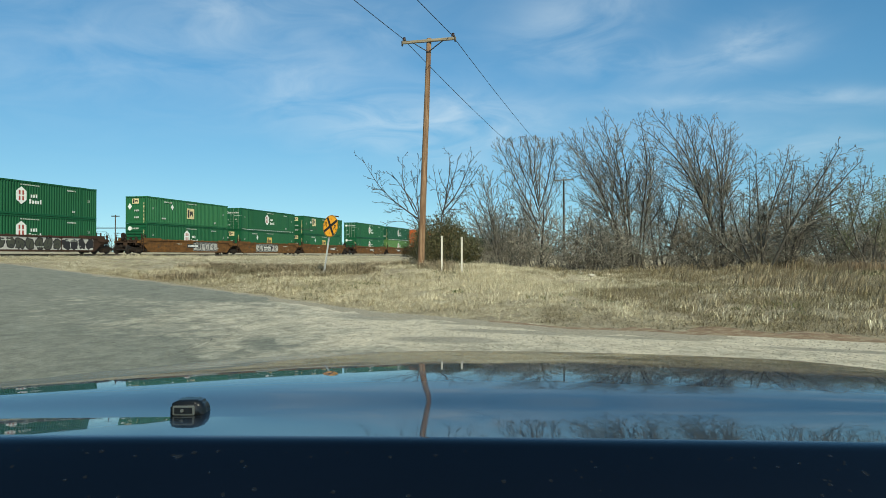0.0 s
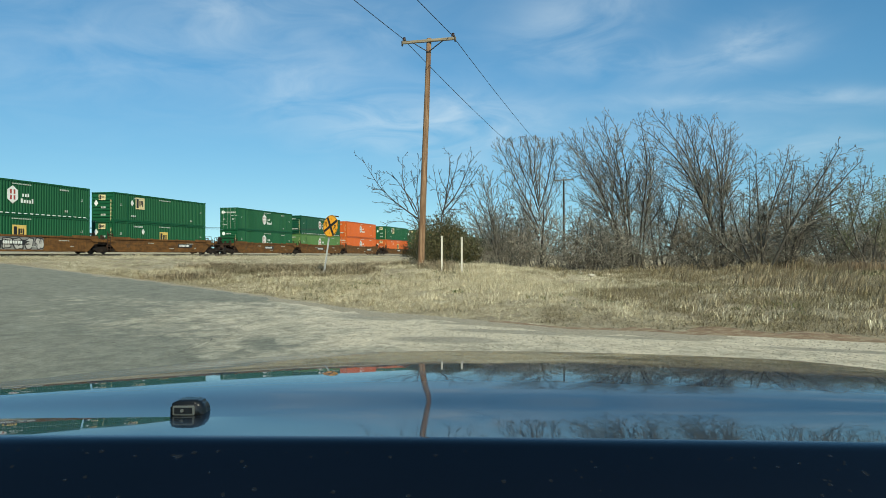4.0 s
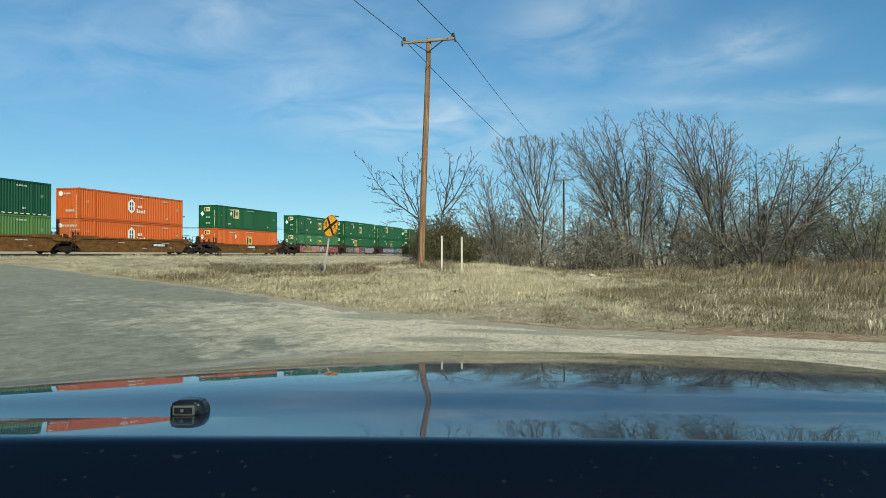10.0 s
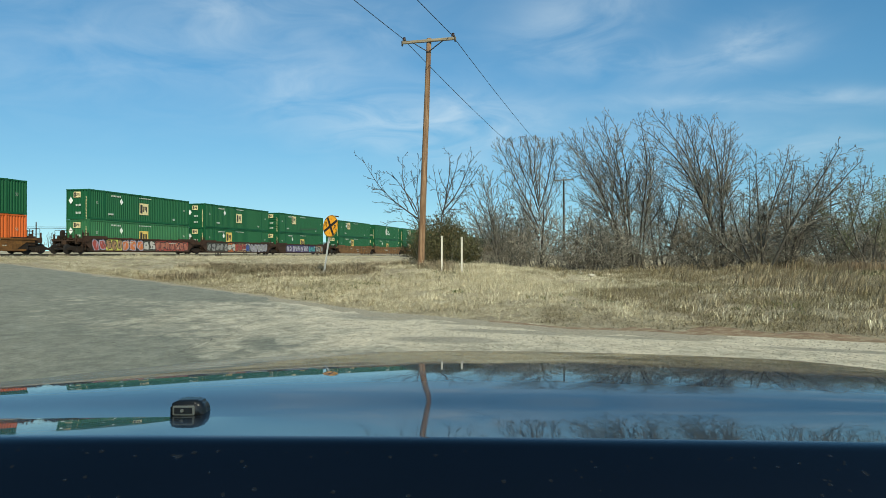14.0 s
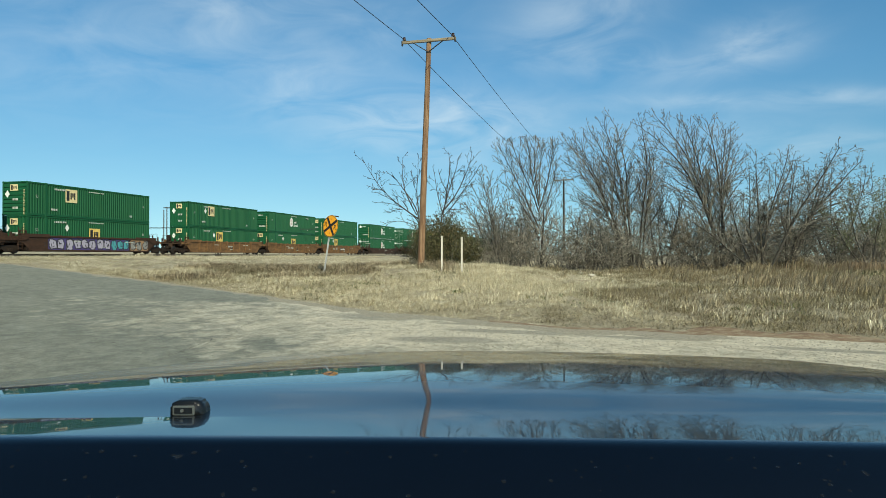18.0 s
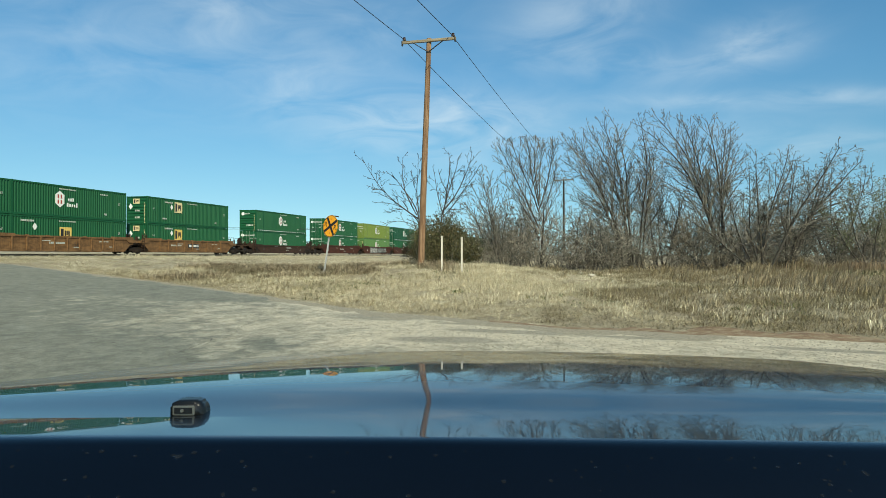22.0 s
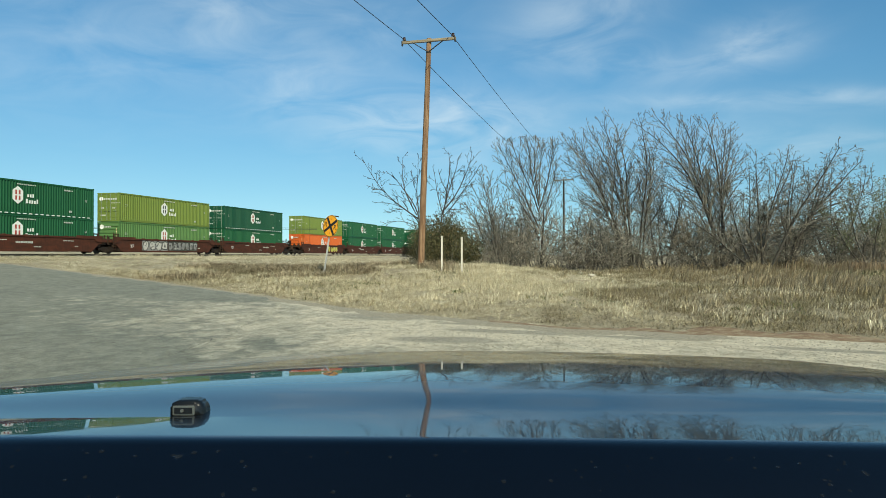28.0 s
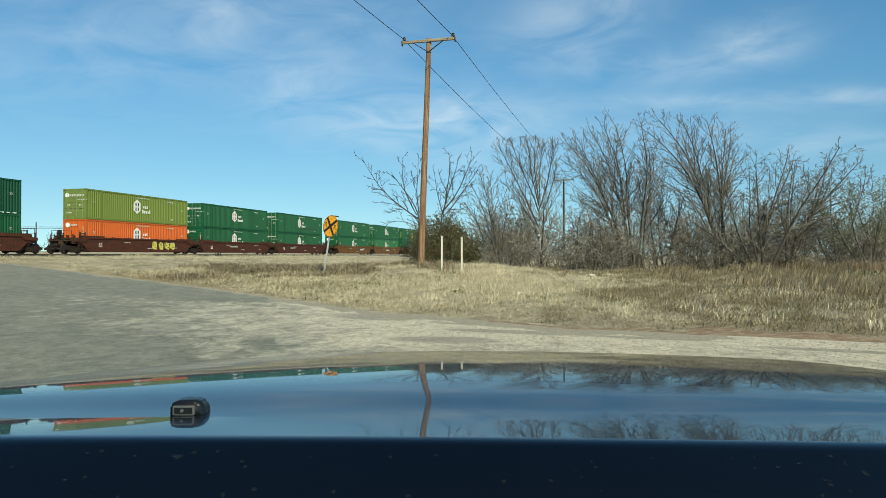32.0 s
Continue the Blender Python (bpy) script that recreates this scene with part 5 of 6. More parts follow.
# ---- trees and brush ----
class Wood:
    """Collects tapered limbs; thick ones and thin ones apart."""

    def __init__(self, seed):
        self.r = random.Random(seed)
        self.v, self.f = {"crown": []}, {"crown": []}
        self.tips, self.stems, self.apart = [], 0, True

    def limb(self, pts, rad, sides, key):
        v, f = self.v[key], self.f[key]
        base = len(v)
        n = len(pts)
        for k, (p, r) in enumerate(zip(pts, rad)):
            d = (pts[min(k + 1, n - 1)] - pts[max(k - 1, 0)]).normalized()
            a = d.orthogonal().normalized()
            b = d.cross(a)
            for i in range(sides):
                t = 2 * math.pi * i / sides
                v.append(p + a * (r * math.cos(t)) + b * (r * math.sin(t)))
        for k in range(n - 1):
            for i in range(sides):
                j = (i + 1) % sides
                f.append((base + k * sides + i, base + k * sides + j, base + (k + 1) * sides + j, base + (k + 1) * sides + i))

    def key(self, level):
        if level or not self.apart:
            return "crown"
        self.stems += 1
        k = "trunk%d" % self.stems
        self.v[k], self.f[k] = [], []
        return k

    def grow(self, start, way, length, radius, level, spec):
        """spec: levels of (children a metre, angle, length share, upward pull, crookedness)."""
        r = self.r
        kids, angle, share, pull, crook = spec[level]
        last = level + 1 >= len(spec)
        segs = 7 if level == 0 else (5 if level == 1 else (2 if last else 4))
        pts, dirs, d, p, turn = [start], [way], way.copy(), start.copy(), Vector((0, 0, 0))
        for k in range(segs):
            turn = turn * 0.35 + Vector((r.gauss(0, crook), r.gauss(0, crook), r.gauss(0, crook * 0.7)))
            d = (d + turn + Vector((0, 0, pull))).normalized()
            p = p + d * (length / segs)
            pts.append(p.copy()), dirs.append(d.copy())
            if self.roof and p.z > self.roof:
                p.z = pts[-1].z = self.roof + r.uniform(-0.12, 0.12)
                break
        self.sprout(pts, dirs, length, radius, level, spec)

    def stem(self, a, b, bow, radius, spec):
        """A main limb from a to b that bellies out sideways by bow of its length."""
        r, n = self.r, 11
        way = b - a
        ln = way.length
        out = Vector((way.z, 0, -way.x)).normalized() * (bow * ln)
        k1, k2, ph = r.uniform(4, 6), r.uniform(8, 12), r.uniform(0, 6)
        pts = []
        for k in range(n + 1):
            s = k / n
            w = 0.010 * ln * (math.sin(k1 * s + ph) - math.sin(ph)) + 0.005 * ln * math.sin(k2 * s)
            q = a + way * s + out * (4 * s * (1 - s)) + Vector((w, 0.7 * w * math.cos(ph), 0))
            if self.roof and q.z > self.roof:
                q.z = self.roof + r.uniform(-0.12, 0.12)
            pts.append(q)
        dirs = [(pts[min(k + 1, n)] - pts[max(k - 1, 0)]).normalized() for k in range(n + 1)]
        self.sprout(pts, dirs, ln, radius, 0, spec)

    def sprout(self, pts, dirs, length, radius, level, spec):
        """The limb itself, and the branches that leave it."""
        r = self.r
        kids, angle, share, pull, crook = spec[level]
        segs = len(pts) - 1
        last = level + 1 >= len(spec)
        end = 0.2 if level == 0 else 0.3
        rad = [max(self.least, radius * (1 - (1 - end) * k / segs)) for k in range(segs + 1)]
        self.limb(pts, rad, 3 if level > 1 or not self.apart else (7 if level == 0 else 5), self.key(level))
        if last:
            self.tips.append(pts[-1])
            return
        n = max(2, round(kids * length))
        lo = self.clear if level == 0 else 0.10
        spin = r.uniform(0, 6)
        for i in range(n):
            s = lo + (1 - lo) * min((i + r.uniform(0.1, 0.9)) / n, 0.98)
            k = min(int(s * segs), segs - 1)
            q = pts[k].lerp(pts[k + 1], s * segs - k)
            if self.roof and q.z > self.roof - 0.1:
                continue
            base_d = dirs[k + 1]
            side = base_d.orthogonal().normalized()
            spin += 2.4 + r.gauss(0, 0.5)
            side.rotate(Matrix.Rotation(spin, 3, base_d))
            a = radians(angle * r.uniform(0.6, 1.35))
            nd = (base_d * math.cos(a) + side * math.sin(a)).normalized()
            taper = min(1.0, 0.35 + 1.6 * s) if level == 0 else 1.0
            self.grow(q, nd, length * share * taper * (1.15 - self.fall * s) * r.uniform(0.55, 1.3), min(rad[k] * 0.62, 0.6 * radius), level + 1, spec)

    roof = 0.0
    least = 0.0085
    clear = 0.30
    fall = 0.80


# each level: branches a metre, angle, share of length, upward pull, crookedness
UPSWEPT = [(3.0, 35, 0.34, 0.04, 0.06), (4.3, 38, 0.40, 0.05, 0.08), (4.8, 36, 0.52, 0.05, 0.10), (0, 40, 0.5, 0.05, 0.15)]
SPARSE = [(2.8, 40, 0.38, 0.05, 0.11), (3.8, 40, 0.46, 0.04, 0.13), (4.6, 38, 0.55, 0.03, 0.15), (0, 40, 0.5, 0.03, 0.22)]
CROOKED = [(3.3, 52, 0.36, 0.04, 0.16), (4.8, 52, 0.42, 0.02, 0.2), (5.0, 42, 0.52, 0.01, 0.2), (0, 48, 0.5, 0.0, 0.2)]
FLAT_TOP = [(4.2, 32, 0.36, 0.09, 0.05), (4.5, 34, 0.42, 0.10, 0.08), (5.5, 32, 0.5, 0.09, 0.10), (0, 34, 0.5, 0.06, 0.12)]
DEEP = [(2.2, 40, 0.40, 0.06, 0.11), (3.6, 44, 0.42, 0.04, 0.14), (4.0, 40, 0.42, 0.05, 0.16), (0, 40, 0.4, 0.05, 0.16)]
SCRUB = [(3.4, 44, 0.45, 0.05, 0.16), (4.0, 46, 0.5, 0.03, 0.2), (0, 45, 0.5, 0.02, 0.25)]
THICKET = [(2.8, 46, 0.42, 0.0, 0.17), (4.0, 52, 0.46, 0.0, 0.22), (0, 50, 0.5, 0.0, 0.28)]


def wood_thing(name, seed, stems, spec, bark, twig, label, cat, group="", roof=0.0, leaves=None, whole=False):
    """stems: (dx, dy, way, length, radius[, height of the fork]). whole: one mesh, for shrubs of thin stems."""
    w = Wood(seed)
    w.roof, w.apart = roof, not whole
    w.least = 0.011 if whole else 0.0085
    for dx, dy, way, ln, rad, *up in stems:
        w.grow(Vector((dx, dy, up[0] if up else -0.15)), Vector(way).normalized(), ln, rad, 0, spec)
    if whole:
        e = new(name, mesh_from(name, [tuple(p) for p in w.v["crown"]], w.f["crown"], twig, True))
    else:
        e = empty(name)
        wood_parts(e, w, bark, twig)
    tagged(e, label, cat, group)
    if leaves:
        mat, count, size, spread = leaves
        leaf_part(e, w.tips, mat, count, size, spread, seed)
    return e


def wood_parts(e, w, bark, twig):
    for key in w.v:
        nm = "crown" if key == "crown" else "trunk"
        ob = new(nm, mesh_from(nm, [tuple(p) for p in w.v[key]], w.f[key], twig if nm == "crown" else bark, True))
        ob.parent = e


def leaf_part(parent, tips, mat, count, size, spread, seed, name="leaves"):
    rs = np.random.RandomState(seed)
    tip = np.array([tuple(t) for t in tips])
    c = tip[rs.randint(0, len(tip), count)] + rs.normal(0, spread, (count, 3))
    a = rs.normal(0, 1, (count, 3))
    a /= np.linalg.norm(a, axis=1)[:, None]
    b = np.cross(a, rs.normal(0, 1, (count, 3)))
    b /= np.linalg.norm(b, axis=1)[:, None]
    s = size * rs.uniform(0.5, 1.4, (count, 1))
    v = np.stack([c - a * s, c + b * s * 0.45, c + a * s, c - b * s * 0.45], 1).reshape(-1, 3)
    f = np.arange(count * 4).reshape(-1, 4)
    ob = new(name, mesh_from(name, v, f, mat))
    ob.parent = parent
    return ob


def fan(seed, n, lean, spread, ln, rad, foot=0.3):
    """n stems from one foot that fan out, leaning towards lean."""
    r = random.Random(seed)
    out = []
    for i in range(n):
        s = (i + 0.5) / n * 2 - 1
        way = (lean + spread * s + r.gauss(0, 0.06), r.gauss(0, 0.22), 1.0)
        out.append((foot * s + r.gauss(0, 0.05), r.gauss(0, 0.1), way, ln * r.uniform(0.8, 1.1), rad * r.uniform(0.75, 1.15)))
    return out


def place(e, x, y, rz=0.0, s=1.0):
    e.matrix_basis = on_land(x, y, 0, rz) @ Matrix.Diagonal((s, s, s, 1))
    return e


def limbed_tree(seed, x, y, level, spec, limbs, label, girth=0.0088, trunk=0.0, depth=0.28, roof=0.0, bark="bark", twig="twig", leaves=None):
    """A tree by its main limbs: (foot across, foot up, tip across, tip up, bow), heights counted from level."""
    w = Wood(seed)
    rise = level - land_z(x, y)
    w.roof = roof + rise if roof else 0.0
    w.fall = 0.6 if roof else 0.80
    if trunk:
        w.clear = 0.6
        w.stem(Vector((0, 0, -0.2)), Vector((w.r.gauss(0, 0.04), 0, trunk + rise)), 0.01, 0.085, spec[1:])
        w.clear = 0.12
    for x0, z0, x1, z1, bow in limbs:
        ln = math.hypot(x1 - x0, z1 - z0)
        a = Vector((x0, w.r.gauss(0, 0.10), z0 + rise if z0 > 0.3 else -0.15))
        b = Vector((x1, w.r.gauss(0, depth) * ln * 0.6, z1 + rise))
        w.stem(a, b, bow, girth * ln * w.r.uniform(0.85, 1.15), spec)
    e = empty("bare_tree")
    wood_parts(e, w, bark, twig)
    tagged(e, label, "tree", "bare trees")
    if leaves:
        mat, count, size, spread = leaves
        leaf_part(e, w.tips, mat, count, size, spread, seed)
    return place(e, x, y)


def build_trees():
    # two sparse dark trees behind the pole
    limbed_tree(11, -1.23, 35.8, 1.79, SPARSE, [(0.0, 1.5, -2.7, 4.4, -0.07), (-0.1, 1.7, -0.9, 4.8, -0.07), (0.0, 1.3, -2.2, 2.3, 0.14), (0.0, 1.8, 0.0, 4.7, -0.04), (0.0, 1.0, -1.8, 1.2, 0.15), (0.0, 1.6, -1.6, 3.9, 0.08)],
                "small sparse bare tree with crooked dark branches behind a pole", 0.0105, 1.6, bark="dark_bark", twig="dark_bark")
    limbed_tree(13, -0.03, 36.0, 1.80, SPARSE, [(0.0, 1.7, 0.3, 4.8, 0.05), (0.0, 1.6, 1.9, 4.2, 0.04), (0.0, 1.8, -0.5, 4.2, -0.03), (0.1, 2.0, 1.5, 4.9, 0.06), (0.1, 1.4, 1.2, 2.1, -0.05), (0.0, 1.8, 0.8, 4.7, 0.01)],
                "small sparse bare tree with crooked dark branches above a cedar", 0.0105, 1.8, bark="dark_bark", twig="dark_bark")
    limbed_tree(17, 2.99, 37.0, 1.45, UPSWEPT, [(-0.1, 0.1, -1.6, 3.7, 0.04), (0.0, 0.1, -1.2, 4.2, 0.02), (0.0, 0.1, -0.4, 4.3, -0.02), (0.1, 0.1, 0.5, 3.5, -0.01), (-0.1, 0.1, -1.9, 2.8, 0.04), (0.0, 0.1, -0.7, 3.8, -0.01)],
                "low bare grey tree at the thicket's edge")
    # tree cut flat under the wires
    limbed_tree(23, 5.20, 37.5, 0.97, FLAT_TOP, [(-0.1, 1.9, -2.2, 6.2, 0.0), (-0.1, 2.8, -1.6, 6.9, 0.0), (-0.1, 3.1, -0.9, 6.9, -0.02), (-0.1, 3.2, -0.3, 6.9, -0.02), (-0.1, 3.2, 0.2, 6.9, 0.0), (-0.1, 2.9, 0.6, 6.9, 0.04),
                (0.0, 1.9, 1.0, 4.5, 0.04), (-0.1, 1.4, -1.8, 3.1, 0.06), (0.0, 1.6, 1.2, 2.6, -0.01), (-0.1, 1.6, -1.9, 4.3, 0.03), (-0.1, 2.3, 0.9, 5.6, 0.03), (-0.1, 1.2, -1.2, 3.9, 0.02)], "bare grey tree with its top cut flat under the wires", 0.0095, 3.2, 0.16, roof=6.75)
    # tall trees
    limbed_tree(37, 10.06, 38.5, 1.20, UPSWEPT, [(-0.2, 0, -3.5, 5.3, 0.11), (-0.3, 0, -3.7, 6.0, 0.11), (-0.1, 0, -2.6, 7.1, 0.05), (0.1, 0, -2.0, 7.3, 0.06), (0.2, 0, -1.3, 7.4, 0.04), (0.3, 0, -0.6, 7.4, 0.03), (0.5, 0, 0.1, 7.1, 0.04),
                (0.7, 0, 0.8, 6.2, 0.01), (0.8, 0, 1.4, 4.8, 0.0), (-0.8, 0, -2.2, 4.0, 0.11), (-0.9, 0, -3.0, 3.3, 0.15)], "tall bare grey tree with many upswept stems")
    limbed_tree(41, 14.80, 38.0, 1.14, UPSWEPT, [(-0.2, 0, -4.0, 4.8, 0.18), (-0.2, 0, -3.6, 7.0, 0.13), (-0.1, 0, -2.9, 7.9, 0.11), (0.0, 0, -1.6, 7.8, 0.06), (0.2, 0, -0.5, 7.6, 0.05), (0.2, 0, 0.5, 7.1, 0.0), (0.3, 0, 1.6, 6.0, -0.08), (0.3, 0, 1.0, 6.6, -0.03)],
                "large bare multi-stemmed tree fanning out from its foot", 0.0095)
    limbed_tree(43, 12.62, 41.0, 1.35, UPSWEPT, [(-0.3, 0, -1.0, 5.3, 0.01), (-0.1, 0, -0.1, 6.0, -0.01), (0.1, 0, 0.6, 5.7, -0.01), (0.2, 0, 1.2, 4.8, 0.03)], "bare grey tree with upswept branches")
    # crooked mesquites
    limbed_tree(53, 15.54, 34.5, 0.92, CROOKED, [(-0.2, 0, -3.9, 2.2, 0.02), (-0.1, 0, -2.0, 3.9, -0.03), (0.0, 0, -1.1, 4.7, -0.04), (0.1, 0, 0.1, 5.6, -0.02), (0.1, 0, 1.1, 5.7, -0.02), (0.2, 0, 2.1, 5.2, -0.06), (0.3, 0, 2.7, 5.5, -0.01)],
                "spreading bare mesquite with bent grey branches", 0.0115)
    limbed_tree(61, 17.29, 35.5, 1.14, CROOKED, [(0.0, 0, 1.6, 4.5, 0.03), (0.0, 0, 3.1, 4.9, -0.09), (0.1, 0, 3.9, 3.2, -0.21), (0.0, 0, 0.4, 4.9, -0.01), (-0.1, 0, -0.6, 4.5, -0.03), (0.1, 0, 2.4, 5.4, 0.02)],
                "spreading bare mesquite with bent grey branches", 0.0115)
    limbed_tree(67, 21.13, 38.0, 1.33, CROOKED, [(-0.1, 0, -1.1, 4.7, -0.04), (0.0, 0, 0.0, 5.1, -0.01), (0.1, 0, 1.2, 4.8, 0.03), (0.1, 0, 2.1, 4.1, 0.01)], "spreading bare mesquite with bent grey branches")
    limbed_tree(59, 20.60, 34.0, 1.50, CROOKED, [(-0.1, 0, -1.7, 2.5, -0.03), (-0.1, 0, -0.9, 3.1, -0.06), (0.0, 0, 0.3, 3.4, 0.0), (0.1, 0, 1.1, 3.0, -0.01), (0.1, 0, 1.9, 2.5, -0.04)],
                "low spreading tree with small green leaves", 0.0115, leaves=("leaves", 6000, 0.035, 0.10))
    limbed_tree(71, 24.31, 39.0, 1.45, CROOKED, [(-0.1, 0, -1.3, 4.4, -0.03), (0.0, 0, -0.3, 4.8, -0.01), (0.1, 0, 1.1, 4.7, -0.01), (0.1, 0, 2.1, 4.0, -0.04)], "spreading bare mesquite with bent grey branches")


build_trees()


def build_brush():
    """A thicket of grey shrubs under and behind the trees."""
    kinds = []
    for k, sd in enumerate((71, 73, 79, 85)):
        r = random.Random(sd)
        st = [(r.gauss(0, 0.45), r.gauss(0, 0.45), (r.gauss(0, 0.50), r.gauss(0, 0.42), 1), r.uniform(1.8, 3.9), 0.028) for _ in range(11)]
        kinds.append(wood_thing("shrub", sd, st, THICKET, "bark", ("shrub_wood", "brush", "twig", "brush")[k], "leafless tangled grey shrub in dry grass", "shrub", "thicket of shrubs", whole=True))
    r = random.Random(5)
    spots = []
    for i in range(58):
        x = 2.4 + 27 * (i + r.random()) / 58
        y = 35.8 + r.uniform(0, 9) - 0.06 * (x - 3)
        if 0.162 < x / y < 0.185:
            y = 35.8
        spots.append((x, y, r.uniform(0.8, 1.35)))
    for i, (x, y, s) in enumerate(spots):
        src = kinds[i % 4]
        if i < 4:
            place(src, x, y, r.uniform(0, 360), s)
        else:
            e = copy_thing(src, on_land(x, y, 0, r.uniform(0, 360)))
            e.scale = (s, s, s * r.uniform(0.7, 1.1))
    for i, (x, y, k) in enumerate(((1.7, 37.0, 0.7), (2.2, 38.2, 0.8), (2.7, 37.2, 0.7), (3.1, 39.0, 0.9), (3.6, 38.0, 0.8), (4.2, 39.4, 0.9), (6.4, 41.0, 0.8), (6.9, 39.5, 0.6))):
        e = copy_thing(kinds[i % 4], on_land(x, y, 0, r.uniform(0, 360)))
        e.scale = (k, k, k)
    for i in range(22):
        x = 1.8 + 26 * (i + r.random()) / 22
        e = copy_thing(kinds[i % 4], on_land(x, 34.8 + r.uniform(0, 1.6) - 0.08 * (x - 3), 0, r.uniform(0, 360)))
        k = r.uniform(0.36, 0.58)
        e.scale = (k * 1.4, k * 1.4, k * 0.85)
    # trees deeper in
    back = []
    for k, sd in enumerate((83, 89, 91)):
        back.append(wood_thing("bare_tree", sd, fan(sd, 6, 0, 0.42, 5.2, 0.055), DEEP, "bark", "twig", "bare grey tree deep in the thicket", "tree", "bare trees"))
    for i in range(34):
        x = 3.4 + 35 * (i + r.random()) / 34
        y = r.uniform(42, 62)
        m, s = (x * y / 42, y), r.uniform(0.7, 1.0) * (0.6 + 0.4 * y / 50)
        if 0.150 < m[0] / m[1] < 0.192:
            m = (m[1] * 0.21, m[1])
        if i < 3:
            place(back[i], m[0], m[1], r.uniform(0, 360), s)
        else:
            e = copy_thing(back[i % 3], on_land(m[0], m[1], 0, r.uniform(0, 360)))
            e.scale = (s, s, s)
    # cedar behind the pole
    w = Wood(97)
    w.apart = False
    for i in range(16):
        w.grow(Vector((w.r.gauss(0, 0.3), w.r.gauss(0, 0.3), -0.1)), Vector((w.r.gauss(0, 0.5), w.r.gauss(0, 0.5), 1)).normalized(), w.r.uniform(1.2, 2.2), 0.04, 0, SCRUB)
    e = empty("cedar_bush")
    tagged(e, "dense dark olive-green cedar bush behind the utility pole", "bush")
    wood_parts(e, w, "bark", "twig")
    leaf_part(e, w.tips, "needles", 13000, 0.05, 0.19, 97, "foliage")
    place(e, -0.05, 34.0)
    e.scale = (0.95, 0.95, 1.15)
    o = copy_thing(e, on_land(0.9, 35.0, 0, 140))
    o.scale = (0.72, 0.72, 0.85)
    o = copy_thing(e, on_land(-1.0, 33.4, 0, 70))
    o.scale = (0.5, 0.5, 0.8)


build_brush()


# ---- grass ----
def blades(name, label, spots, h, reach, w, n, mat, seed, wind=0.0, spread=0.07, fine=False):
    """Tufts of n blades, each a bent strip; reach: how far the tips lie over; wind: share blown one way."""
    rs = np.random.RandomState(seed)
    c = np.repeat(spots, n, 0)
    k = len(c)
    c = c + np.c_[rs.normal(0, spread, (k, 2)), np.zeros(k)]
    size = np.repeat(rs.uniform(0.6, 1.35, len(spots)), n)
    hh = (np.repeat(h, n) if np.ndim(h) else np.full(k, h)) * rs.uniform(0.4, 1.2, k) * size
    lay = np.repeat(rs.uniform(0, 2 * np.pi, len(spots)), n)
    az = lay + rs.normal(0, 1.1, k)
    az = np.where(rs.rand(k) < wind, rs.normal(0.0, 0.45, k), az)
    le = reach * rs.uniform(0.2, 1.25, k) * size
    ld = np.c_[np.cos(az), np.sin(az)]
    wd = np.c_[-np.sin(az), np.cos(az)] * (w * rs.uniform(0.6, 1.3, k))[:, None]
    if fine:
        v = np.zeros((k, 3, 3))
        v[:, 0, :2], v[:, 1, :2], v[:, 2, :2] = c[:, :2] - wd, c[:, :2] + wd, c[:, :2] + ld * le[:, None]
        v[:, 0, 2] = v[:, 1, 2] = c[:, 2] - 0.02
        v[:, 2, 2] = c[:, 2] + hh
        ob = new(name, mesh_from(name, v.reshape(-1, 3), np.arange(3 * k).reshape(-1, 3), mat))
        return tagged(ob, label, "grass", kind="stuff")
    v = np.zeros((k, 5, 3))
    v[:, 0, :2], v[:, 1, :2] = c[:, :2] - wd, c[:, :2] + wd
    v[:, 0, 2] = v[:, 1, 2] = c[:, 2] - 0.03
    mid = c[:, :2] + ld * (le * 0.35)[:, None]
    v[:, 2, :2], v[:, 3, :2] = mid - wd * 0.8, mid + wd * 0.8
    v[:, 2, 2] = v[:, 3, 2] = c[:, 2] + hh * 0.75
    v[:, 4, :2] = c[:, :2] + ld * le[:, None]
    v[:, 4, 2] = c[:, 2] + hh * rs.uniform(0.7, 1.1, k)
    o = np.arange(k)[:, None] * 5
    f = np.concatenate([o + [0, 1, 3], o + [0, 3, 2], o + [2, 3, 4]], 0)
    ob = new(name, mesh_from(name, v.reshape(-1, 3), f, mat))
    return tagged(ob, label, "grass", kind="stuff")


def scatter(n, x0, x1, y0, y1, keep, seed):
    rs = np.random.RandomState(seed)
    p = np.c_[rs.uniform(x0, x1, n), rs.uniform(y0, y1, n)]
    ok = keep(p[:, 0], p[:, 1], rs)
    p = p[ok]
    return np.c_[p, land(p[:, 0], p[:, 1])]


def patchy(x, y, s, shift=0.0):
    return np.array([noise.noise(Vector((a * s + shift, b * s, 1.3))) for a, b in zip(x, y)])


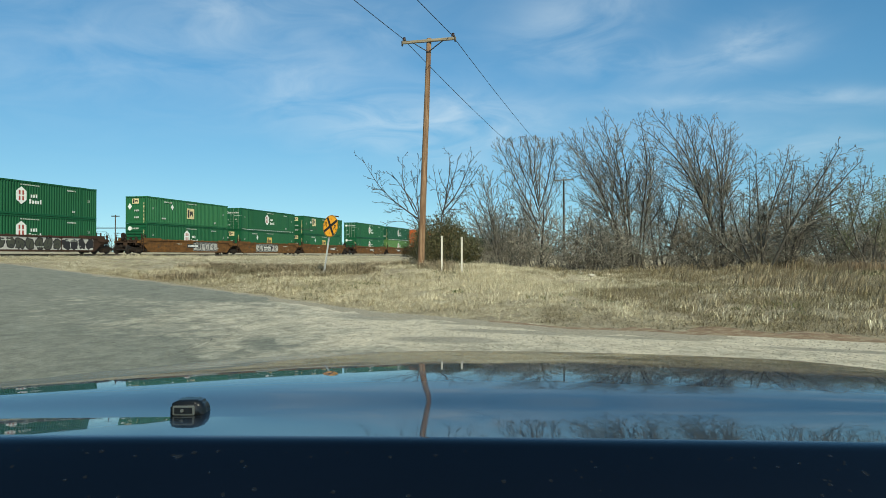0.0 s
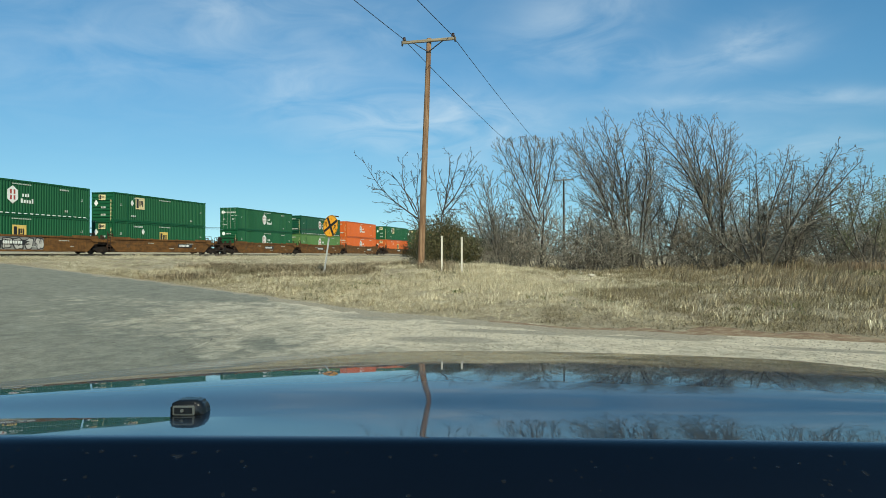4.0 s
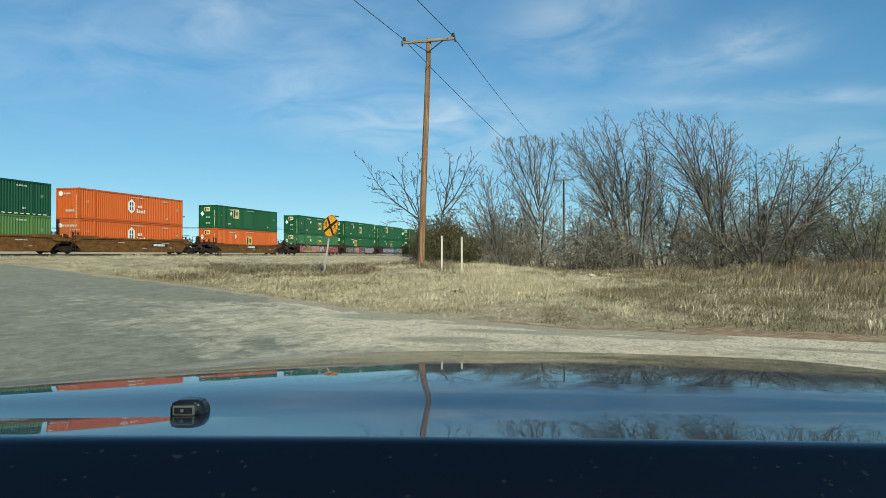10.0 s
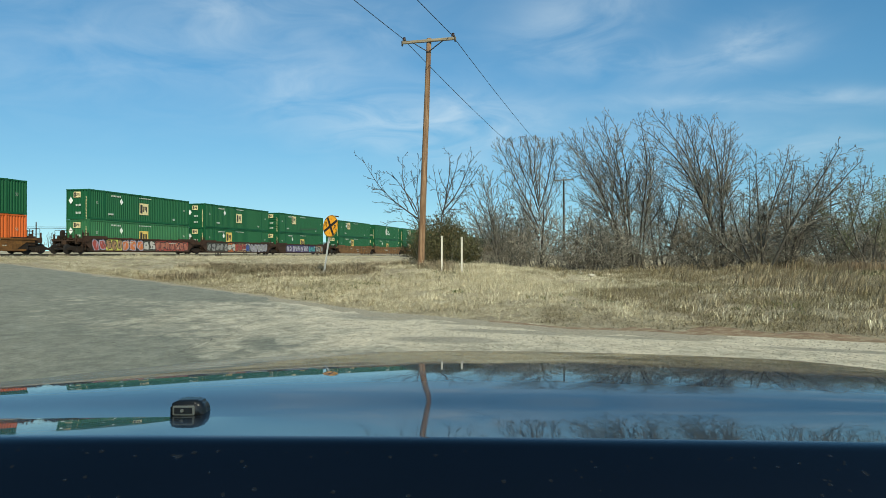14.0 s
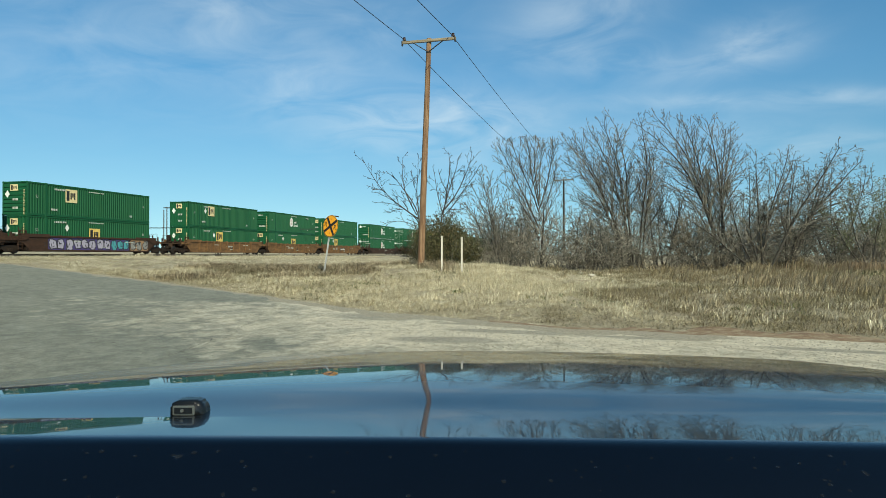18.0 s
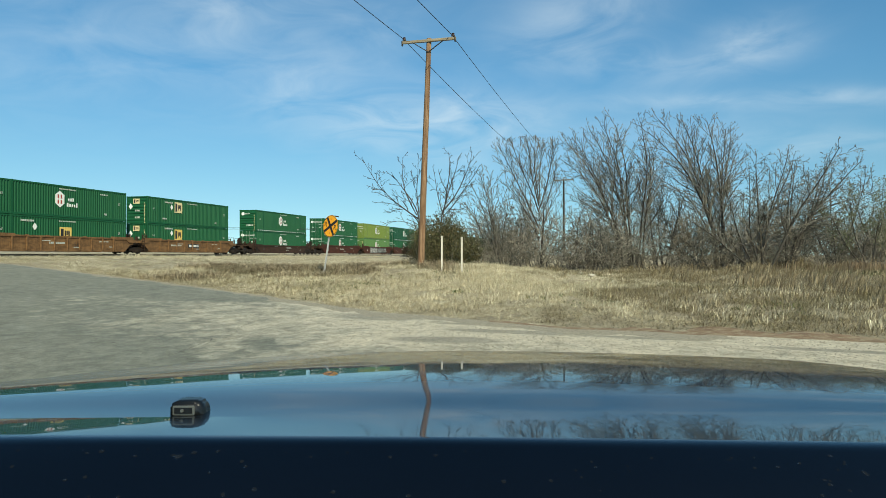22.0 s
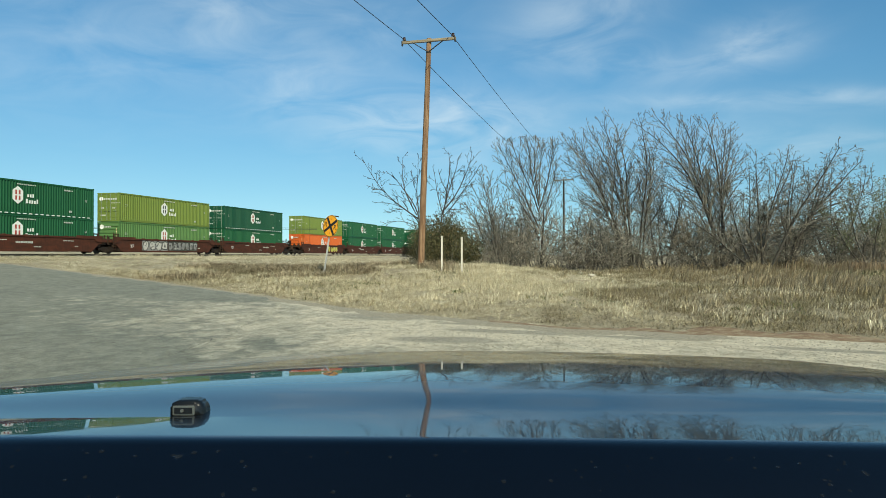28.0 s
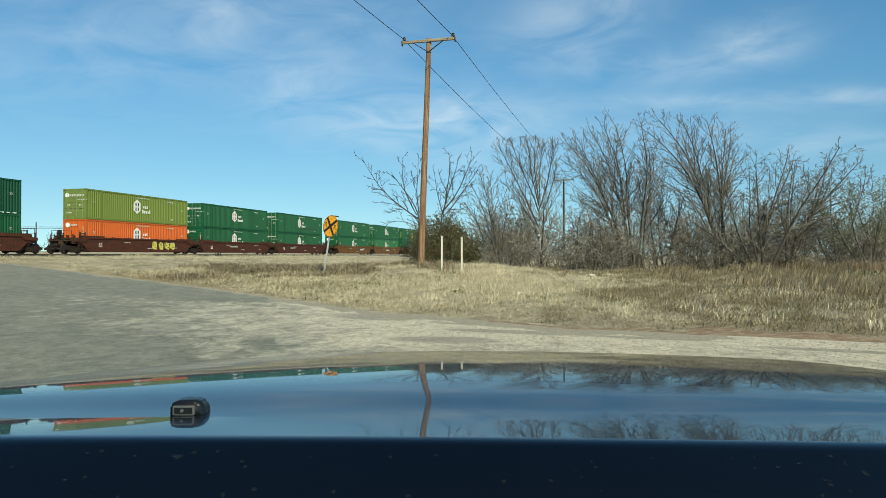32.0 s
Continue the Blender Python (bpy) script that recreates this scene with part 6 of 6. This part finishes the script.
def build_grass():
    def verge(x, y, rs):
        e = edge_gap(x, y)
        inside = np.abs(x) < y * 0.68 + 3
        bare = 0.10 + 0.50 * sstep(-1.0, 5.0, x)
        return (e > bare + rs.uniform(0, 0.8, len(x))) & (track_gap(x, y) > 5.0) & inside
    # short turf: many small upright tufts with bare thatch between them
    near = scatter(60000, -24, 26, 11, 34, verge, 1)
    pt = patchy(near[:, 0], near[:, 1], 1.6)
    fl = patchy(near[:, 0], near[:, 1], 0.28, 5)
    ok = pt + 0.4 * fl > -0.30
    near, pt, fl = near[ok], pt[ok], fl[ok]
    e = edge_gap(near[:, 0], near[:, 1])
    h = (0.030 + 0.042 * np.clip(e / 6, 0, 1)) * (1 + 0.9 * np.clip(pt + fl, -0.6, 1.0))
    side = near[:, 0] + 3.0 * fl > 5.0
    blades("dry_grass", "short pale straw-coloured grass on the verge", near[~side], h[~side] * 1.5, 0.12, 0.0068, 12, "straw", 2, 0.4, 0.13, True)
    blades("dry_grass", "short dull brown winter grass on the verge", near[side], h[side] * 1.5, 0.13, 0.0068, 12, "dull", 22, 0.5, 0.13, True)
    mat = scatter(60000, -24, 17, 9.5, 36, lambda x, y, rs: (edge_gap(x, y) > rs.uniform(-0.15, 0.9, len(x))) & (edge_gap(x, y) < 2.6) & (np.abs(x) < y * 0.68 + 2), 51)
    late = mat[:, 0] + 2 * patchy(mat[:, 0], mat[:, 1], 0.5, 4) > 2.5
    blades("dry_grass", "thin matted straw along the road's edge", mat[~late], 0.022, 0.10, 0.0075, 11, "straw", 52, 0.4, 0.12, True)
    blades("dry_grass", "thin matted brown thatch along the road's edge", mat[late], 0.024, 0.10, 0.0075, 11, "dull", 53, 0.4, 0.12, True)
    tuft = scatter(9000, -20, 26, 11.5, 34, verge, 15)
    pt = patchy(tuft[:, 0], tuft[:, 1], 0.5, 31)
    tuft = tuft[pt > 0.08]
    blades("bunch_grass", "pale tussocks of bleached bunch grass on the verge", tuft, 0.14, 0.22, 0.0060, 16, "straw", 16, 0.6, 0.09)
    far = scatter(36000, -48, 34, 28, 62, verge, 3)
    pt = patchy(far[:, 0], far[:, 1], 0.6)
    ok = pt > -0.25
    blades("dry_grass", "dry straw-coloured grass between road and railway", far[ok], 0.070 * (1 + 1.2 * np.clip(pt[ok], -0.6, 0.9)), 0.22, 0.012, 9, "pale_straw", 4, 0.3, 0.22, True)

    def weeds(x, y, rs):
        return verge(x, y, rs) & (np.abs(y - 31.5) < 3.5)
    w = scatter(9000, -13, 6, 27, 36, weeds, 5)
    pt = patchy(w[:, 0], w[:, 1], 0.45, 7)
    w = w[(pt > -0.08) & (w[:, 0] < 0.5)]
    blades("tall_weeds", "knee-high brown weeds round the pole", w, 0.24, 0.36, 0.0055, 12, "weed", 6, 0.45, 0.14)

    # rank grass on the bank by the rails
    b = scatter(26000, -52, -8, 30, 140, lambda x, y, rs: (track_gap(x, y) > 4.4) & (track_gap(x, y) < 8.5) & (edge_gap(x, y) > 1.0), 17)
    pt = patchy(b[:, 0], b[:, 1], 0.5, 9)
    blades("tall_weeds", "pale rank grass on the bank beside the rails", b, 0.20 * (1 + 1.1 * np.clip(pt, -0.6, 0.9)), 0.16, 0.010, 7, "pale_straw", 18, 0.4, 0.16)

    def tall(x, y, rs):
        return (y > 30.5 - 0.22 * (x - 6) + 1.6 * np.sin(x * 0.9) + rs.normal(0, 1.0, len(x))) & (edge_gap(x, y) > 5)
    t = scatter(17000, 3, 31, 23, 38, lambda x, y, rs: tall(x, y, rs) & (rs.rand(len(x)) < 0.35 + 0.50 * sstep(9, 17, x)), 7)
    pt = patchy(t[:, 0], t[:, 1], 0.45, 3)
    ok = (pt > 0.05) & (np.arange(len(t)) % 7 == 0)
    t, pt = t[ok], pt[ok]
    grow = 0.17 + 0.5 * np.clip(pt, 0, 0.7) * (0.45 + 0.55 * sstep(6, 14, t[:, 0])) + 0.22 * sstep(8, 20, t[:, 0])
    blades("tall_grass", "tall bleached bunch grass before the thicket", t, grow, 0.44, 0.0085, 44, "tall", 8, 0.85, 0.14)
    g = scatter(5000, -8, 26, 12, 36, verge, 9)
    pt = patchy(g[:, 0], g[:, 1], 0.4, 12)
    g = g[pt > 0.2]
    blades("green_grass", "small patches of fresh green grass", g, 0.06, 0.06, 0.010, 7, "greens", 10)
    r2 = np.random.RandomState(41)
    cx, cy = r2.uniform(8.5, 17, 250), r2.uniform(13.5, 27, 250)
    ok = (edge_gap(cx, cy) > 1.6) & (cx < cy * 0.66) & (cx + 0.15 * cy + r2.normal(0, 1.2, 250) > 13.0)
    c = np.c_[cx, cy, land(cx, cy)][ok]
    blades("bunch_grass", "tall bleached bunch grass leaning over by the road", c, 0.40, 0.50, 0.0085, 46, "tall", 42, 0.9, 0.15)
    c = np.c_[r2.normal(17.6, 1.0, 260), r2.normal(28.5, 1.4, 260)]
    c = np.c_[c, land(c[:, 0], c[:, 1])]
    blades("green_grass", "patch of fresh green grass before the thicket", c, 0.16, 0.12, 0.008, 12, "greens", 43, 0.2, 0.12)
    c = np.c_[r2.normal(18.3, 1.0, 120), r2.normal(30.8, 0.8, 120)]
    c = np.c_[c, land(c[:, 0], c[:, 1])]
    blades("tall_weeds", "waist-high russet weeds before the thicket", c, 0.46, 0.40, 0.006, 34, "russet", 44, 0.75, 0.20)
    # grass beyond the near side of the road
    l = scatter(6000, -26, -10, 8, 34, lambda x, y, rs: (y < np.array([near_edge(a) for a in x]) - 0.2), 11)
    blades("dry_grass", "short dry grass on the near verge", l, 0.07, 0.12, 0.008, 5, "straw", 12)


build_grass()


def build_stones():
    rs = np.random.RandomState(21)
    n = 42000
    x, y = rs.uniform(-9, 11, n), rs.uniform(8.5, 20, n)
    ok = (edge_gap(x, y) < 0.2) & (rs.rand(n) < 0.004 + 0.996 * sstep(-3, 2, x))
    x, y = x[ok], y[ok]
    n = len(x)
    s = np.abs(rs.normal(0, 0.0050, n)) + 0.0042
    base = np.array([(1, 0, 0), (-0.5, 0.8, 0), (-0.6, -0.7, 0), (0.1, 0.05, 0.7), (0, 0, -0.3)])
    v = np.repeat(base[None], n, 0) * s[:, None, None] * rs.uniform(0.6, 1.4, (n, 5, 3))
    v[..., 0] += x[:, None]
    v[..., 1] += y[:, None]
    v[..., 2] += (land(x, y) + 0.016)[:, None]
    o = np.arange(n)[:, None] * 5
    f = np.concatenate([o + q for q in ([0, 1, 3], [1, 2, 3], [2, 0, 3], [1, 0, 4], [2, 1, 4], [0, 2, 4])], 0)
    tagged(new("gravel", mesh_from("gravel", v.reshape(-1, 3), f, "stone")), "loose pale limestone chips on the road", "gravel", kind="stuff")


build_stones()


def rocks():
    r = random.Random(33)
    for x, y, sz in ((6.3, 29.8, 0.20), (5.2, 25.4, 0.12), (6.0, 30.6, 0.14), (11.0, 33.0, 0.16), (11.6, 33.4, 0.16), (7.3, 17.6, 0.05), (-9.6, 27.5, 0.06)):
        bm = bmesh.new()
        bmesh.ops.create_icosphere(bm, subdivisions=2, radius=1.0)
        k = r.uniform(0, 50)
        for v in bm.verts:
            v.co *= 1 + 0.45 * noise.noise(v.co * 1.3 + Vector((k, 0, 0)))
            v.co = Vector((v.co.x * sz, v.co.y * sz * 0.7, v.co.z * sz * 0.5))
        ob = part("rock", bm, "limestone")
        ob.matrix_basis = on_land(x, y, sz * 0.2, r.uniform(0, 360))
        tagged(ob, "pale lump of limestone lying in dry grass", "rock", "rocks on the verge")


rocks()


# ---- beyond the railway ----
def far_things():
    for x, y, h, arm in ((-62.3, 108, 4.6, 0.0), (-49.7, 107, 5.6, 0.55), (-47.5, 120, 7.2, 0.0), (-46.2, 118, 7.6, 0.5), (-44.5, 120, 6.2, 0.5)):
        e = empty("distant_pole", on_land(x, y))
        tagged(e, "thin distant pole beyond the railway", "utility pole", "poles beyond the railway")
        bm = bmesh.new()
        tube(bm, (0, 0, -0.3), (0, 0, h), 0.10, 0.08, 8)
        part("shaft", bm, "dark_bark", e)
        if arm:
            bm = bmesh.new()
            box(bm, -1.1 * arm, 1.1 * arm, -0.06, 0.06, h - 0.25, h - 0.1)
            part("crossarm", bm, "dark_bark", e)
    for z in (4.55, 4.75):
        bm = bmesh.new()
        tube(bm, (-90, 104, z + 1.0), (-20, 112, z + 1.0), 0.03, sides=5)
        tagged(part("power_line", bm, "wire"), "thin dark wire beyond the railway", "power line", "wires beyond the railway", "structure")
    r = random.Random(8)
    src = wood_thing("bare_tree", 101, fan(101, 5, 0, 0.5, 2.6, 0.05), DEEP, "dark_bark", "dark_bark", "small bare tree beyond the railway", "tree", "trees beyond the railway")
    place(src, -56, 110, 0, 1.1)
    for x, y, s in ((-62, 112, 1.3), (-51, 108, 1.25), (-41, 112, 1.2), (-37, 116, 1.3), (-59, 118, 1.0), (-33, 118, 1.2), (-28, 122, 1.3)):
        e = copy_thing(src, on_land(x, y, 0, r.uniform(0, 360)))
        e.scale = (s, s, s)


far_things()


def far_scrub():
    """Belt of grey winter scrub beyond the railway."""
    r = random.Random(14)
    src = []
    for sd in (111, 113):
        st = [(r.gauss(0, 1.2), r.gauss(0, 1.0), (r.gauss(0, 0.4), r.gauss(0, 0.4), 1), r.uniform(1.2, 2.2), 0.05) for _ in range(6)]
        src.append(wood_thing("shrub", sd, st, SCRUB, "dark_bark", "twig", "low grey winter shrub beyond the railway", "shrub", "scrub beyond the railway", whole=True))
    for i in range(96):
        a = 20 + 4.2 * (i + r.random())
        b = r.uniform(22, 50)
        p = Vector((TRACK_X, 0, 0)) + TU * a - TN * b
        m = on_land(p.x, p.y, -0.1, r.uniform(0, 360))
        sc = r.uniform(0.7, 1.3)
        e = copy_thing(src[i % 2], m) if i > 1 else src[i]
        e.matrix_basis = m @ Matrix.Diagonal((sc * 1.4, sc * 1.4, sc, 1))


far_scrub()


# ---- the car ----
CREASE = 1.285
HOOD_Y = np.array([1.00, 1.10, 1.21, 1.34, 1.425, 1.486, 1.56, 1.72, 1.96, 2.40, 2.93])
HOOD_A = np.array([4.6, 3.6, 2.3, 0.10, -1.79, -1.1, 0.55, 2.4, 3.9, 5.1, 5.9])


def hood_slope(y, crease=1.0):
    """Fall of the bonnet going forward, degrees, eased between the knots; crease: how sharp the pressed line is."""
    y = np.asarray(y)
    k = np.clip(np.searchsorted(HOOD_Y, y) - 1, 0, len(HOOD_Y) - 2)
    m = np.gradient(HOOD_A, HOOD_Y)
    h = HOOD_Y[k + 1] - HOOD_Y[k]
    t = np.clip((y - HOOD_Y[k]) / h, 0, 1)
    # a pressed crease runs across behind the washer jet
    smooth = (2 * t ** 3 - 3 * t ** 2 + 1) * HOOD_A[k] + (t ** 3 - 2 * t ** 2 + t) * h * m[k] + (-2 * t ** 3 + 3 * t ** 2) * HOOD_A[k + 1] + (t ** 3 - t ** 2) * h * m[k + 1]
    return np.where(y < CREASE, crease * np.interp(y, [1.0, 1.12, CREASE], [0.4, 1.4, 3.0]) + (1 - crease) * smooth, smooth)


def hood_twist(x):
    """Extra fall of the bonnet behind the crease, degrees."""
    return float(np.interp(x, [-1.2, -0.685, -0.49, -0.2, 0.0, 0.25, 0.6, 1.0], [4.6, 2.75, 1.6, 0.4, 0.0, 0.5, 0.7, 0.6]))


def build_car():
    car = empty("car", pose(0, 0, 0))
    tagged(car, "parked dark blue car with a glossy reflecting bonnet", "car")
    # centre line, from the cowl forward; the back edge rolls down to the cowl
    ys = np.concatenate([np.linspace(1.12, 1.40, 100)[:-1], np.linspace(1.40, 2.93, 130)])
    z = 1.162 - np.concatenate([[0], np.cumsum(np.tan(np.radians(hood_slope((ys[1:] + ys[:-1]) / 2))) * np.diff(ys))])
    prof = list(zip(ys, z))
    back = []
    y, zz = 1.12, 1.162
    for k, a in enumerate((-1, -3, -6, -10, -15, -21, -27, -31, -34, -37, -40, -43, -46)):
        st = 0.005 if k < 7 else 0.03
        zz += math.tan(radians(a)) * st
        y -= st
        back.append((y, zz))
    front = []
    y, zz = prof[-1]
    for a in (10, 18, 28, 40, 55, 70, 80, 85):
        y += 0.03 * math.cos(radians(a))
        zz -= 0.03 * math.sin(radians(a))
        front.append((y, zz))
    prof = back[::-1] + prof + front
    xs = np.linspace(-1.3, 1.3, 105) * 0.98
    v = []
    for x in xs:
        crown = (0.0228 if x < 0 else 0.0118) * x * x
        draw = (0.16 if x < 0 else 0.05) * x * x
        sharp = 1 - float(sstep(-0.56, -0.30, x))
        zx = 1.162 - np.concatenate([[0], np.cumsum(np.tan(np.radians(hood_slope((ys[1:] + ys[:-1]) / 2, sharp))) * np.diff(ys))])
        nose = zx[-1] - prof[-len(front) - 1][1]
        for j, (py, pz) in enumerate(prof):
            i = j - len(back)
            pz = zx[i] if 0 <= i < len(ys) else (pz + nose if i >= len(ys) else pz)
            f = max(0.0, (py - 1.10) / 1.83)
            # behind the crease the panel twists up towards the wing
            b = max(0.0, CREASE - py)
            b = sharp * b + (1 - sharp) * (b * b / 0.14 if b < 0.07 else b - 0.035)
            twist = hood_twist(x)
            pz = pz + math.tan(radians(twist)) * min(b, 0.2)
            v.append((x, py - draw * f - 0.06 * twist * min(b, 0.2), pz - crown * (0.35 + 0.65 * min(f * 1.6, 1.0))))
    n = len(prof)
    i = np.arange(len(xs) - 1)[:, None] * n + np.arange(n - 1)[None]
    fc = np.stack([i, i + n, i + n + 1, i + 1], -1).reshape(-1, 4)
    # the eye is close over the cowl
    v = [tuple(np.array(EYE) + 0.75 * (np.array(q) - np.array(EYE))) for q in v]
    hood = new("hood", mesh_from("hood", v, fc, "paint", True))
    hood.matrix_basis = pose(0, 0, 0, 0, 0, -2.2)
    hood.parent = car
    sol = hood.modifiers.new("thickness", "SOLIDIFY")
    sol.thickness, sol.offset = 0.02, -1
    hood["label"] = "glossy dark blue painted bonnet"
    # washer nozzle: a rounded lozenge with a recessed jet plate
    bm = bmesh.new()
    prism(bm, [(-0.030, -0.004), (0.033, -0.004), (0.036, 0.012), (0.028, 0.030), (0.020, 0.035), (-0.022, 0.035), (-0.030, 0.028)], -0.022, 0.034)
    bmesh.ops.bevel(bm, geom=list(bm.edges), offset=0.004, segments=2, affect="EDGES")
    nz = part("washer_nozzle", bm, "plastic", car, "small black washer nozzle", True)
    nz.matrix_basis = pose(-0.360, 1.000, 1.2215, 0, 0, 0) @ Matrix.Diagonal((0.70, 0.66, 0.68, 1))
    bm = bmesh.new()
    box(bm, -0.024, 0.020, -0.0245, -0.021, 0.008, 0.028, 0.002)
    part("jet_plate", bm, "lens_grey", nz, "grey jet plate")
    bm = bmesh.new()
    box(bm, -0.020, 0.016, -0.0262, -0.0246, 0.012, 0.024, 0.0006)
    part("jet_recess", bm, "plastic", nz, "dark recess of the jet")
    bm = bmesh.new()
    tube(bm, (-0.004, -0.028, 0.018), (-0.004, -0.026, 0.018), 0.0035, sides=10)
    part("jet", bm, "lens_grey", nz, "tiny grey jet")
    # specks of dust on the back of the bonnet
    bm = bmesh.new()
    r = random.Random(77)
    turn = Matrix.Rotation(radians(-2.2), 3, "Z")
    for i in range(150):
        x, f = r.uniform(-0.95, 0.95), 6.2 + r.random() ** 1.5 * (len(back) - 8.3)
        k = int(f)
        (y0, z0), (y1, z1) = back[k], back[k + 1]
        y, z = y0 + (y1 - y0) * (f - k), z0 + (z1 - z0) * (f - k) - 0.35 * (0.0228 if x < 0 else 0.0118) * x * x
        sl = (z0 - z1) / max(y0 - y1, 1e-6)
        b = min(CREASE - y, 0.2)
        y, z = y - 0.06 * hood_twist(x) * b, z + math.tan(radians(hood_twist(x))) * b
        sz = r.uniform(0.0010, 0.0034) * (1.9 if i % 29 == 0 else 1.0)
        ring = []
        for q in range(9):
            a, w = 2 * math.pi * q / 9, sz * r.uniform(0.7, 1.2)
            p = Vector((x + w * math.cos(a) * 1.2, y + w * math.sin(a) * 0.85, z + w * math.sin(a) * 0.85 * sl + 0.0008))
            ring.append(bm.verts.new(turn @ (Vector(EYE) + 0.75 * (p - Vector(EYE)))))
        bm.faces.new(ring)
    d = part("dust", bm, "dustspot", car, "pale specks of dust")
    d["kind"] = "stuff"
    # body under the bonnet, and wheels
    bm = bmesh.new()
    box(bm, -0.93, 0.93, 0.75, 2.15, 0.35, 1.04, 0.08)
    part("front_body", bm, "paint", car, "dark blue wings and nose")
    for s in (-0.80, 0.80):
        bm = bmesh.new()
        tube(bm, (s - 0.11, 1.5, 0.36), (s + 0.11, 1.5, 0.36), 0.36, sides=28)
        w = part("wheel", bm, "tyre", car, "black tyre")
        bm = bmesh.new()
        q = 0.115 * (1 if s > 0 else -1)
        tube(bm, (s + q * 0.9, 1.5, 0.36), (s + q * 1.06, 1.5, 0.36), 0.22, sides=20)
        part("rim", bm, "galv", w, "grey rim")


build_car()

motions()
